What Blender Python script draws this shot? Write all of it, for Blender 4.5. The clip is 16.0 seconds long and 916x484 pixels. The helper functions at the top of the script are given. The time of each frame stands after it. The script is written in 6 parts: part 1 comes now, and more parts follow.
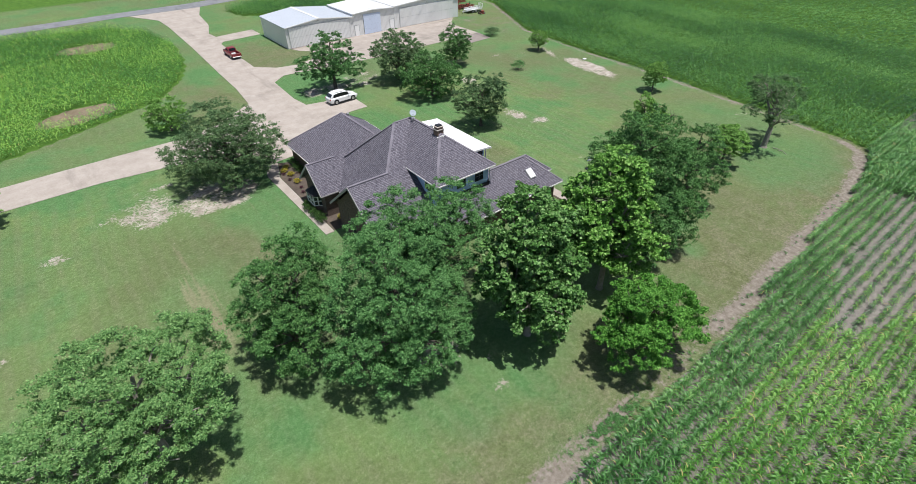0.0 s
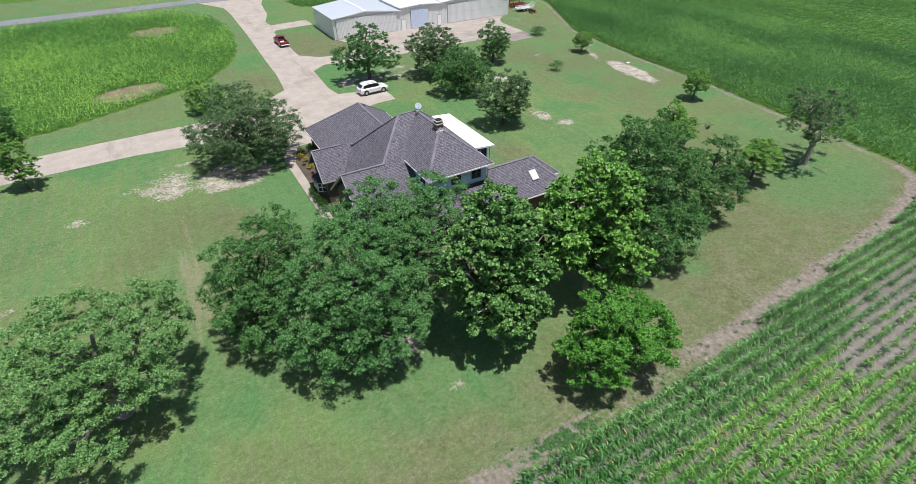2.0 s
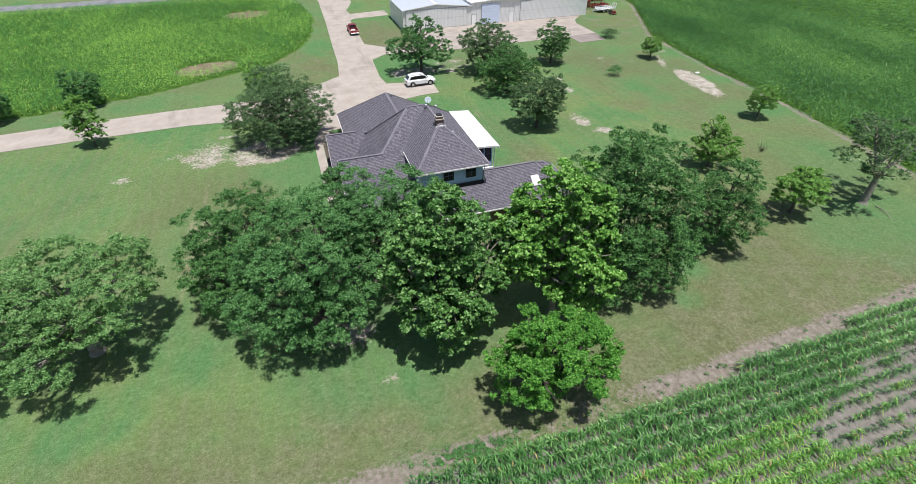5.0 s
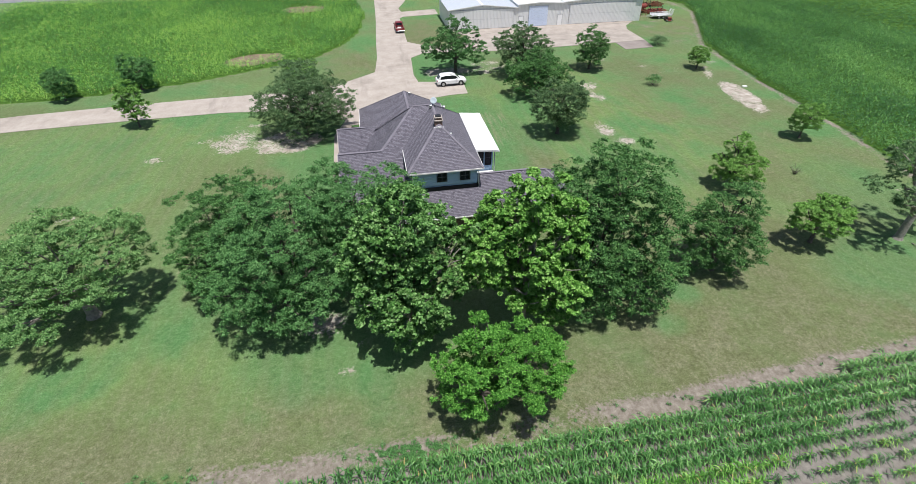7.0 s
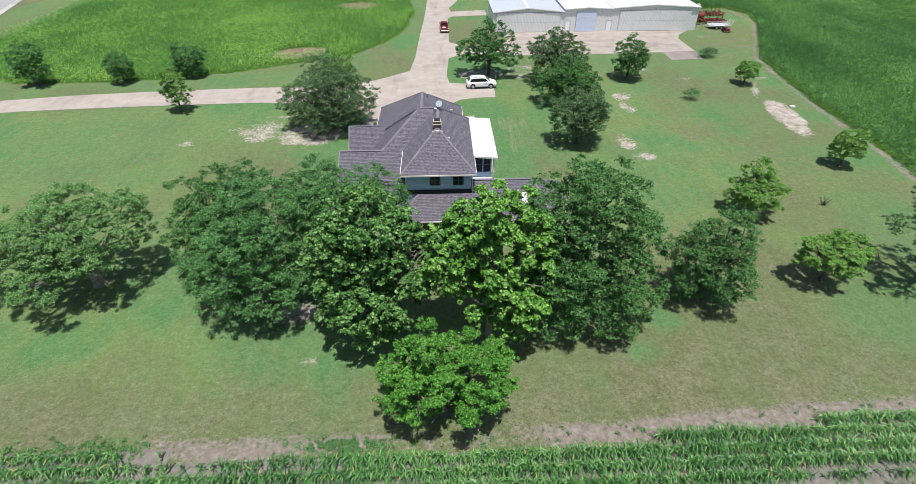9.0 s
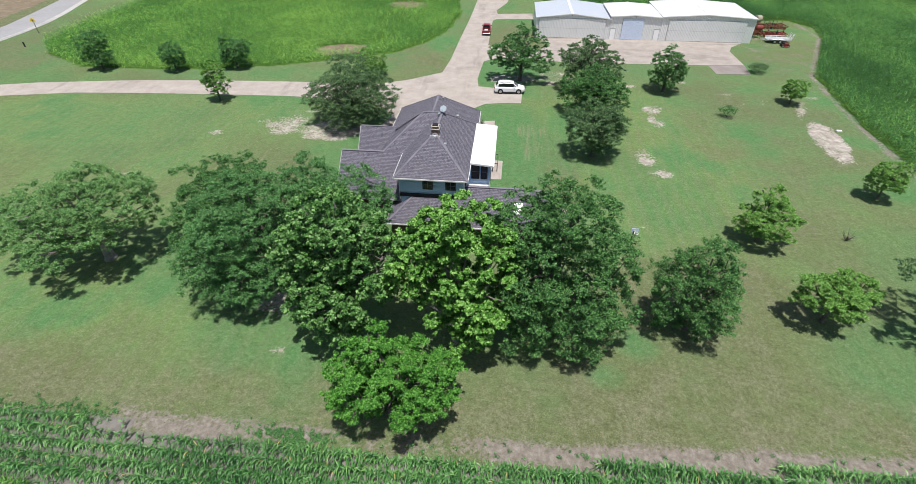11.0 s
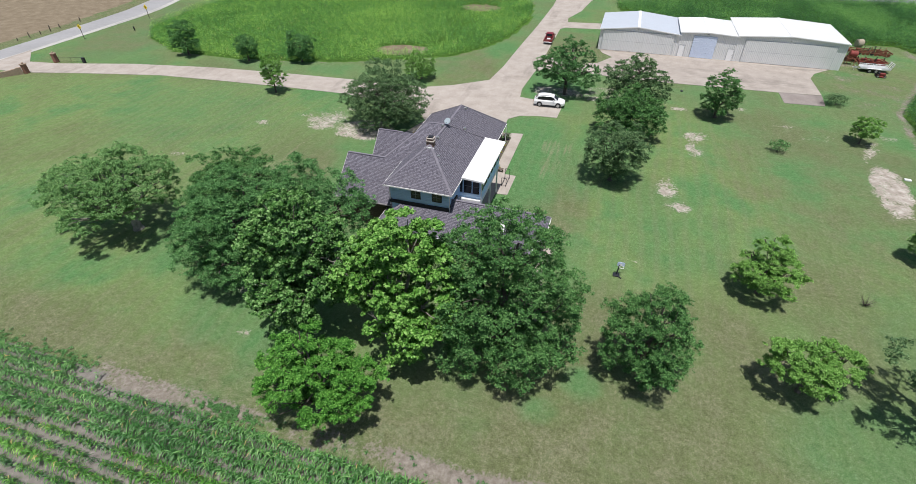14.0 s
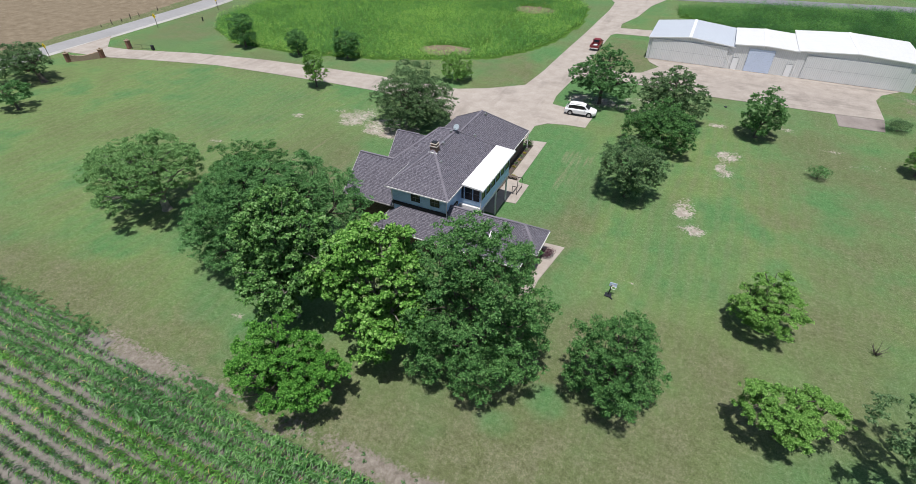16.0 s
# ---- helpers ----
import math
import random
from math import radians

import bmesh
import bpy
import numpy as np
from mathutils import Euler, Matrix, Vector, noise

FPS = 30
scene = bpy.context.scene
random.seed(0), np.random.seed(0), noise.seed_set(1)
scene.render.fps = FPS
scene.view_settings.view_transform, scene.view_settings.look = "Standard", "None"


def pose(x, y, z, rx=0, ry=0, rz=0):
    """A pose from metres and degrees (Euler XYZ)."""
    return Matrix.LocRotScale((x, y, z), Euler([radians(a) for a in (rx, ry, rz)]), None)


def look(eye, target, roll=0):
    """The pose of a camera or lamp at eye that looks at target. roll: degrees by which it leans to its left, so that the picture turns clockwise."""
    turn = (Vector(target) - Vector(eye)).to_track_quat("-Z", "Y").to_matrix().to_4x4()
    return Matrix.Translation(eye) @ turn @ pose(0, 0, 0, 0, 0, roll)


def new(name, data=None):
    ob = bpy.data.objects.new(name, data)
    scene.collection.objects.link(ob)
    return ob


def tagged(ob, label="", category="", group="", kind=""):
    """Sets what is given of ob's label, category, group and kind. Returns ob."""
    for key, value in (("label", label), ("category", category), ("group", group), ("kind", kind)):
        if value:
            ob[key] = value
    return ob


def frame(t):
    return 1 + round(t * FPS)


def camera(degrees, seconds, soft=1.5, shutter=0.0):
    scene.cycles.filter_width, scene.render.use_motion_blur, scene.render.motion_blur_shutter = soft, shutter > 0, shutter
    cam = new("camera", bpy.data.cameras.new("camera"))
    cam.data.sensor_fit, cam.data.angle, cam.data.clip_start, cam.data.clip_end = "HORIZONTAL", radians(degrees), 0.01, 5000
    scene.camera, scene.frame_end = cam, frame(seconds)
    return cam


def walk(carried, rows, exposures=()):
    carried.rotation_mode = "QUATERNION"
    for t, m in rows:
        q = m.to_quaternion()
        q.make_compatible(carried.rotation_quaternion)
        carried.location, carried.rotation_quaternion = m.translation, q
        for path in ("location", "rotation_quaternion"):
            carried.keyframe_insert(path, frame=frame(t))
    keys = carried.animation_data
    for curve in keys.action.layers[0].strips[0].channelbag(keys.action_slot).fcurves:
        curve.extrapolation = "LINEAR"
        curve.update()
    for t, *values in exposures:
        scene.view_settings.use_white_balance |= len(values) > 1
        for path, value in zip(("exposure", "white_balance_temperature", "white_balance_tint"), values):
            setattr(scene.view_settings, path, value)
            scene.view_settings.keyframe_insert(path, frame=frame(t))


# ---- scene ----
from mathutils import geometry

# ------------------------------------------------------------------ camera
cam = camera(85.44, 16.0, soft=0.35)
ROWS = [
    (0.0, -21.332, -30.133, 28.091, -38.01, -36.91, -0.52),
    (0.5, -20.102, -30.932, 27.962, -36.0, -36.89, -0.48),
    (1.0, -18.867, -31.723, 27.823, -34.02, -36.93, -0.44),
    (1.5, -17.614, -32.489, 27.692, -32.07, -36.97, -0.38),
    (2.0, -16.345, -33.205, 27.591, -30.12, -36.96, -0.29),
    (2.5, -15.07, -33.875, 27.513, -28.15, -36.99, -0.25),
    (3.0, -13.781, -34.51, 27.461, -26.18, -37.06, -0.29),
    (3.5, -12.45, -35.091, 27.424, -24.14, -37.14, -0.29),
    (4.0, -11.054, -35.598, 27.408, -22.13, -37.2, -0.31),
    (6.5, -3.742, -37.644, 27.518, -11.88, -37.28, -0.42),
    (7.0, -2.238, -37.92, 27.588, -9.89, -37.27, -0.43),
    (7.5, -0.724, -38.119, 27.701, -7.91, -37.26, -0.39),
    (8.0, 0.775, -38.282, 27.841, -5.89, -37.29, -0.32),
    (8.5, 2.265, -38.391, 27.989, -3.9, -37.35, -0.24),
    (9.0, 3.754, -38.412, 28.14, -1.99, -37.41, -0.15),
    (11.5, 11.09, -37.843, 28.966, 7.34, -37.58, 0.09),
    (12.0, 12.592, -37.604, 29.184, 9.05, -37.63, 0.05),
    (12.5, 14.079, -37.292, 29.464, 10.98, -37.65, 0.02),
    (13.0, 15.577, -36.931, 29.788, 13.04, -37.68, -0.01),
    (13.5, 17.083, -36.532, 30.103, 15.17, -37.81, 0.0),
    (14.0, 18.568, -36.042, 30.417, 17.27, -37.85, 0.04),
    (14.5, 19.969, -35.514, 30.708, 19.5, -37.91, 0.08),
    (15.0, 21.324, -34.975, 30.966, 21.73, -38.04, 0.14),
    (15.5, 22.634, -34.427, 31.212, 23.71, -38.12, 0.13),
    (16.0, 23.899, -33.89, 31.455, 25.41, -38.22, -0.12),
]
# x, y, z in metres, heading, pitch and roll in degrees
walk(cam, [(t, pose(x, y, z, 90 + pitch, 0, yaw) @ pose(0, 0, 0, 0, 0, roll)) for t, x, y, z, yaw, pitch, roll in ROWS],
     exposures=[(0.0, 0.06), (8.0, 0.11), (14.5, -0.06), (16.0, -0.10)])

# ------------------------------------------------------------------ light
SUN_AZ, SUN_EL = -70.0, 77.5     # bearing from the x axis, height, degrees
to_sun = Vector((math.cos(radians(SUN_EL)) * math.cos(radians(SUN_AZ)), math.cos(radians(SUN_EL)) * math.sin(radians(SUN_AZ)), math.sin(radians(SUN_EL))))
world = bpy.data.worlds.new("world")
scene.world = world
world.use_nodes = True
wn = world.node_tree
wn.nodes.clear()
sky = wn.nodes.new("ShaderNodeTexSky")
sky.sky_type, sky.sun_disc = "NISHITA", False
sky.sun_elevation, sky.sun_rotation = radians(SUN_EL), radians(90 - SUN_AZ)
sky.air_density, sky.dust_density, sky.ozone_density = 1.0, 1.5, 1.0
back = wn.nodes.new("ShaderNodeBackground")
back.inputs["Strength"].default_value = 0.09
outw = wn.nodes.new("ShaderNodeOutputWorld")
wn.links.new(sky.outputs[0], back.inputs[0])
wn.links.new(back.outputs[0], outw.inputs[0])
sun_data = bpy.data.lights.new("sun", "SUN")
sun_data.energy, sun_data.angle, sun_data.color = 4.95, radians(0.53), (1.0, 0.97, 0.94)
sun = new("sun", sun_data)
sun.matrix_world = look(to_sun * 100, (0, 0, 0))


# ------------------------------------------------------------------ materials
def rgb(c):
    return (*c, 1.0)


class Nodes:
    """A small helper to write node materials in short lines."""

    def __init__(self, name):
        self.m = bpy.data.materials.new(name)
        self.m.use_nodes = True
        self.t = self.m.node_tree
        self.t.nodes.clear()
        self.out = self.t.nodes.new("ShaderNodeOutputMaterial")

    def n(self, kind, **ins):
        nd = self.t.nodes.new("ShaderNode" + kind)
        for k, v in ins.items():
            self.put(nd, k, v)
        return nd

    def put(self, nd, k, v):
        sock = nd.inputs[int(k[1:])] if k[0] == "i" and k[1:].isdigit() else nd.inputs[k.replace("_", " ")]
        if isinstance(v, bpy.types.NodeSocket):
            self.t.links.new(v, sock)
        else:
            sock.default_value = v

    def noise(self, scale, detail=4.0, rough=0.6, vec=None, dim="3D"):
        nd = self.n("TexNoise", Scale=scale, Detail=detail, Roughness=rough)
        if vec is not None:
            self.put(nd, "Vector", vec)
        return nd.outputs["Fac"]

    def ramp(self, fac, stops):
        nd = self.n("ValToRGB", Fac=fac)
        el = nd.color_ramp.elements
        while len(el) < len(stops):
            el.new(0.5)
        for e, (p, c) in zip(el, stops):
            e.position, e.color = p, (rgb(c) if len(c) == 3 else c)
        return nd.outputs["Color"]

    def mix(self, fac, a, b, blend="MIX"):
        nd = self.t.nodes.new("ShaderNodeMix")
        nd.data_type, nd.blend_type = "RGBA", blend
        for sock, v in ((nd.inputs[0], fac), (nd.inputs[6], a), (nd.inputs[7], b)):
            if isinstance(v, bpy.types.NodeSocket):
                self.t.links.new(v, sock)
            else:
                sock.default_value = rgb(v) if isinstance(v, tuple) and len(v) == 3 else v
        return nd.outputs[2]

    def math(self, op, a, b=0.0, clamp=False):
        nd = self.t.nodes.new("ShaderNodeMath")
        nd.operation, nd.use_clamp = op, clamp
        for sock, v in ((nd.inputs[0], a), (nd.inputs[1], b)):
            if isinstance(v, bpy.types.NodeSocket):
                self.t.links.new(v, sock)
            else:
                sock.default_value = v
        return nd.outputs[0]

    def span(self, v, a, b, c=0.0, d=1.0):
        nd = self.n("MapRange")
        nd.clamp = True
        for k, x in enumerate((v, a, b, c, d)):
            if isinstance(x, bpy.types.NodeSocket):
                self.t.links.new(x, nd.inputs[k])
            else:
                nd.inputs[k].default_value = x
        return nd.outputs[0]

    def attr(self, name):
        nd = self.n("Attribute")
        nd.attribute_name = name
        return nd.outputs["Fac"]

    def place(self):
        return self.n("NewGeometry").outputs["Position"]

    def uv(self):
        return self.n("TexCoord").outputs["UV"]

    def bump(self, height, strength=0.3, distance=0.02):
        return self.n("Bump", Height=height, Strength=strength, Distance=distance).outputs[0]

    def done(self, colour, rough=0.8, metal=0.0, normal=None, spec=0.3, **more):
        b = self.n("BsdfPrincipled")
        for k, v in (("Base Color", rgb(colour) if isinstance(colour, tuple) and len(colour) == 3 else colour), ("Roughness", rough), ("Metallic", metal), ("Specular IOR Level", spec)):
            self.put(b, k, v)
        if normal is not None:
            self.put(b, "Normal", normal)
        for k, v in more.items():
            self.put(b, k, v)
        self.t.links.new(b.outputs[0], self.out.inputs[0])
        return self.m


def plain(name, colour, rough=0.6, metal=0.0, vary=0.12, scale=6.0, spec=0.3, bump=0.0):
    k = Nodes(name)
    p = k.place()
    f = k.noise(scale, 5.0, 0.65, p)
    g = k.noise(scale * 0.13, 3.0, 0.5, p)
    f = k.math("MULTIPLY", k.math("ADD", f, g), 0.5)
    lo, hi = tuple(c * (1 - vary) for c in colour), tuple(min(1.0, c * (1 + vary)) for c in colour)
    c = k.ramp(f, [(0.3, lo), (0.7, hi)])
    nrm = k.bump(k.noise(scale * 8, 3.0, 0.6, p), bump, 0.01) if bump else None
    return k.done(c, rough, metal, nrm, spec)


def ground_material():
    k = Nodes("lawn_and_soil")
    p = k.place()
    big, mid, fine, tiny = k.noise(0.045, 4, 0.55, p), k.noise(0.33, 5, 0.65, p), k.noise(3.6, 5, 0.75, p), k.noise(15.0, 3, 0.8, p)
    # mown grass, lush to dry
    grain = k.math("ADD", k.math("MULTIPLY", fine, 0.55), k.math("MULTIPLY", k.noise(8.5, 4, 0.85, p), 0.45))
    green = k.ramp(grain, [(0.36, (0.074, 0.132, 0.050)), (0.5, (0.112, 0.184, 0.075)), (0.64, (0.170, 0.246, 0.126))])
    lush = k.ramp(grain, [(0.36, (0.056, 0.132, 0.046)), (0.5, (0.083, 0.186, 0.067)), (0.64, (0.131, 0.244, 0.110))])
    olive = k.ramp(grain, [(0.37, (0.080, 0.098, 0.042)), (0.5, (0.119, 0.136, 0.062)), (0.63, (0.180, 0.192, 0.108))])
    warm = k.ramp(grain, [(0.36, (0.096, 0.152, 0.046)), (0.5, (0.142, 0.212, 0.074)), (0.64, (0.206, 0.272, 0.118))])
    patchy = k.noise(0.13, 4, 0.56, p)
    tone = k.math("ADD", k.math("MULTIPLY", big, 0.45), k.math("MULTIPLY", patchy, 0.55))
    c = k.mix(k.span(k.noise(0.021, 4, 0.6, k.n("Mapping", Vector=p, Location=(31.0, 7.0, 0.0)).outputs[0]), 0.44, 0.60, 0.0, 0.7), green, warm)
    c = k.mix(k.math("MULTIPLY", k.attr("sunny"), k.span(patchy, 0.3, 0.6, 0.6, 1.0)), c, warm)
    c = k.mix(k.span(tone, 0.48, 0.60, 0.0, 0.6), c, olive)
    c = k.mix(k.span(tone, 0.49, 0.40, 0.0, 0.9), c, lush)
    wob = k.math("ADD", k.math("MULTIPLY", k.math("SUBTRACT", mid, 0.5), 0.95), k.math("MULTIPLY", k.math("SUBTRACT", patchy, 0.5), 1.3))
    dry = k.span(k.math("ADD", k.attr("dry"), k.math("MULTIPLY", wob, k.span(k.attr("dry"), 0.0, 0.35, 0.2, 1.0))), 0.1, 1.0)
    c = k.mix(dry, c, olive)
    straw = k.ramp(grain, [(0.38, (0.122, 0.122, 0.072)), (0.62, (0.245, 0.240, 0.155))])
    c = k.mix(k.math("MULTIPLY", dry, k.span(k.math("ADD", grain, k.math("MULTIPLY", mid, 0.8)), 0.84, 1.04, 0.0, 0.55)), c, straw)
    blotch = k.span(k.noise(0.55, 5, 0.7, k.n("Mapping", Vector=p, Location=(5.0, 40.0, 0.0)).outputs[0]), 0.50, 0.62)
    c = k.mix(k.math("MULTIPLY", k.span(k.attr("dry"), 0.45, 0.95, 0.0, 0.55), blotch), c, straw)
    lu = k.span(k.math("ADD", k.attr("lush"), wob), 0.25, 1.0)
    c = k.mix(lu, c, lush)
    # mowing stripes and worn lines, faint
    sep = k.n("SeparateXYZ", Vector=p)
    sweep = k.math("ADD", sep.outputs[0], k.math("MULTIPLY", big, 3.0))
    stripe = k.math("SINE", k.math("MULTIPLY", sweep, 4.2))
    c = k.mix(k.math("MULTIPLY", k.span(stripe, -0.3, 0.9), k.math("ADD", k.span(patchy, 0.4, 0.6, 0.02, 0.11), k.math("MULTIPLY", k.attr("sunny"), 0.16))), c, straw)
    lines = k.noise(1.0, 4, 0.6, k.n("Mapping", Vector=p, Scale=(1.9, 0.09, 1.0)).outputs[0])
    c = k.mix(k.span(lines, 0.64, 0.78, 0.0, 0.18), c, straw)
    tuft = k.span(k.noise(1.3, 4, 0.7, p), 0.36, 0.64, 0.90, 1.10)
    blades = k.math("MULTIPLY", tuft, k.span(tiny, 0.36, 0.64, 0.66, 1.36))
    comb = k.n("CombineColor", Red=blades, Green=blades, Blue=blades).outputs[0]
    c = k.mix(1.0, c, comb, "MULTIPLY")
    track = k.span(k.math("ADD", k.attr("track"), k.math("ADD", k.math("MULTIPLY", k.math("SUBTRACT", lines, 0.5), 2.2), k.math("MULTIPLY", k.math("SUBTRACT", fine, 0.5), 0.9))), 0.4, 0.9, 0.0, 0.55)
    c = k.mix(track, c, k.ramp(grain, [(0.35, (0.190, 0.160, 0.105)), (0.65, (0.330, 0.290, 0.200))]))
    # bare earth
    soil = k.ramp(k.noise(1.1, 6, 0.7, p), [(0.3, (0.235, 0.200, 0.166)), (0.5, (0.37, 0.328, 0.286)), (0.7, (0.54, 0.50, 0.45))])
    bare = k.span(k.math("ADD", k.attr("bare"), k.math("ADD", k.math("MULTIPLY", k.math("SUBTRACT", fine, 0.5), 1.5), k.math("MULTIPLY", k.math("SUBTRACT", mid, 0.5), 1.2))), 0.46, 0.66)
    c = k.mix(bare, c, soil)
    earth = k.ramp(k.noise(2.2, 6, 0.75, p), [(0.3, (0.135, 0.115, 0.094)), (0.5, (0.222, 0.194, 0.164)), (0.7, (0.33, 0.298, 0.26))])
    c = k.mix(k.span(k.math("ADD", k.attr("strip"), k.math("ADD", k.math("MULTIPLY", k.math("SUBTRACT", fine, 0.5), 1.6), k.math("MULTIPLY", k.math("SUBTRACT", mid, 0.5), 1.1))), 0.38, 0.64), c, earth)
    grey = k.ramp(k.noise(1.7, 6, 0.7, p), [(0.25, (0.140, 0.128, 0.114)), (0.55, (0.222, 0.204, 0.184)), (0.8, (0.31, 0.288, 0.265))])
    c = k.mix(k.span(k.math("ADD", k.attr("tilled"), k.math("MULTIPLY", k.math("SUBTRACT", fine, 0.5), 0.9)), 0.4, 0.6), c, grey)
    brown = k.ramp(k.noise(0.5, 6, 0.7, p), [(0.3, (0.155, 0.122, 0.082)), (0.5, (0.205, 0.166, 0.116)), (0.7, (0.265, 0.220, 0.155))])
    c = k.mix(k.span(k.attr("stubble"), 0.4, 0.6), c, brown)
    crop = k.ramp(k.noise(0.8, 6, 0.75, p), [(0.3, (0.045, 0.105, 0.018)), (0.7, (0.10, 0.20, 0.035))])
    c = k.mix(k.span(k.attr("crop"), 0.4, 0.6), c, crop)
    h = k.math("ADD", tiny, k.math("MULTIPLY", fine, 1.5))
    return k.done(c, 0.95, 0.0, k.bump(h, 0.7, 0.06), 0.1)


def concrete_material(name, lo, hi, scale=0.5, streaks=(0.35, 0.06, 1.0)):
    k = Nodes(name)
    p = k.place()
    f = k.math("ADD", k.math("MULTIPLY", k.noise(scale, 5, 0.6, p), 0.6), k.math("MULTIPLY", k.noise(scale * 9, 5, 0.7, p), 0.4))
    c = k.ramp(f, [(0.32, lo), (0.66, hi)])
    stain = k.noise(0.16, 4, 0.7, p)
    streak = k.noise(1.0, 5, 0.65, k.n("Mapping", Vector=p, Scale=streaks).outputs[0])
    c = k.mix(k.span(streak, 0.54, 0.72, 0.0, 0.6), c, tuple(v * 0.58 for v in lo))
    c = k.mix(k.span(stain, 0.55, 0.75, 0.0, 0.55), c, tuple(v * 0.62 for v in lo))
    grit = k.noise(30, 3, 0.7, p)
    return k.done(c, 0.9, 0.0, k.bump(grit, 0.25, 0.01), 0.2)


def shingle_material():
    k = Nodes("charcoal_shingles")
    uv = k.uv()
    p = k.place()
    rows = k.n("TexBrick", Vector=uv, Color1=rgb((0.0, 0.0, 0.0)), Color2=rgb((1.0, 1.0, 1.0)), Mortar=rgb((0.0, 0.0, 0.0)), Scale=1.0, Mortar_Size=0.02, Mortar_Smooth=0.2, Bias=0.0, Brick_Width=0.145, Row_Height=0.145)
    rows.offset = 0.41
    tabs = k.n("TexBrick", Vector=uv, Color1=rgb((0.0, 0.0, 0.0)), Color2=rgb((1.0, 1.0, 1.0)), Mortar=rgb((0.0, 0.0, 0.0)), Scale=1.0, Mortar_Size=0.03, Mortar_Smooth=0.1, Bias=0.0, Brick_Width=0.25, Row_Height=0.145)
    tabs.offset = 0.37
    f = k.math("ADD", k.math("MULTIPLY", rows.outputs["Color"], 0.38), k.math("MULTIPLY", tabs.outputs["Color"], 0.34))
    f = k.math("ADD", f, k.math("MULTIPLY", k.noise(9.0, 4, 0.75, p), 0.34))
    c = k.ramp(f, [(0.10, (0.040, 0.038, 0.050)), (0.30, (0.128, 0.121, 0.148)), (0.55, (0.178, 0.168, 0.200)), (0.95, (0.250, 0.238, 0.275))])
    c = k.mix(k.span(k.noise(0.35, 4, 0.6, p), 0.5, 0.75, 0.0, 0.25), c, (0.150, 0.138, 0.150))
    h = k.math("ADD", rows.outputs["Color"], k.math("MULTIPLY", tabs.outputs["Color"], 0.8))
    return k.done(c, 0.92, 0.0, k.bump(h, 0.5, 0.02), 0.25)


def brick_material():
    k = Nodes("dark_brown_brick")
    br = k.n("TexBrick", Vector=k.uv(), Color1=rgb((0.070, 0.048, 0.040)), Color2=rgb((0.150, 0.108, 0.088)), Mortar=rgb((0.18, 0.165, 0.15)), Scale=1.0, Mortar_Size=0.008, Brick_Width=0.22, Row_Height=0.075)
    c = k.mix(k.math("MULTIPLY", k.noise(1.5, 4, 0.7, k.place()), 0.5), br.outputs["Color"], (0.11, 0.085, 0.07))
    return k.done(c, 0.9, 0.0, k.bump(br.outputs["Fac"], -0.5, 0.01), 0.2)


def leaf_material(name, lo, mid, hi, trans=0.35, patch=0.0, dead=0.0, stretch=(1.0, 1.0, 1.0), uneven=2.0):
    """Leaves: colour by leaf and by branch; patch adds broad differences of vigour across a field."""
    k = Nodes(name)
    g = k.n("NewGeometry")
    r = g.outputs["Random Per Island"]
    n = k.noise(0.9, 3, 0.6, g.outputs["Position"])
    f = k.math("ADD", k.math("MULTIPLY", r, 0.6), k.math("MULTIPLY", n, 0.4))
    if patch:
        clod = k.math("SUBTRACT", k.noise(1.25, 3, 0.7, g.outputs["Position"]), 0.5)
        f = k.math("ADD", k.math("ADD", k.math("MULTIPLY", r, 0.34), 0.33), k.math("MULTIPLY", clod, uneven))
        far = k.math("SUBTRACT", k.noise(0.045, 4, 0.62, k.n("Mapping", Vector=g.outputs["Position"], Scale=stretch).outputs[0]), 0.5)
        f = k.math("ADD", f, k.math("MULTIPLY", far, patch))
    c = k.ramp(f, [(0.22, lo), (0.5, mid), (0.78, hi)])
    if dead:
        c = k.mix(k.span(r, 1 - dead, 1 - dead + 0.004), c, (0.42, 0.34, 0.14))
    b = k.n("BsdfPrincipled", Roughness=0.42 if patch else 0.52)
    k.put(b, "Base Color", c)
    k.put(b, "Specular IOR Level", 0.35 if patch else 0.16)
    tr = k.n("BsdfTranslucent", Color=k.mix(0.5, c, tuple(min(1, v * 1.3) for v in hi)))
    mx = k.n("MixShader", Fac=trans)
    k.t.links.new(b.outputs[0], mx.inputs[1])
    k.t.links.new(tr.outputs[0], mx.inputs[2])
    k.t.links.new(mx.outputs[0], k.out.inputs[0])
    return k.m


def bark_material(name, lo, hi):
    k = Nodes(name)
    p = k.place()
    f = k.noise(5.0, 6, 0.75, p)
    return k.done(k.ramp(f, [(0.3, lo), (0.7, hi)]), 0.95, 0.0, k.bump(f, 0.8, 0.05), 0.15)


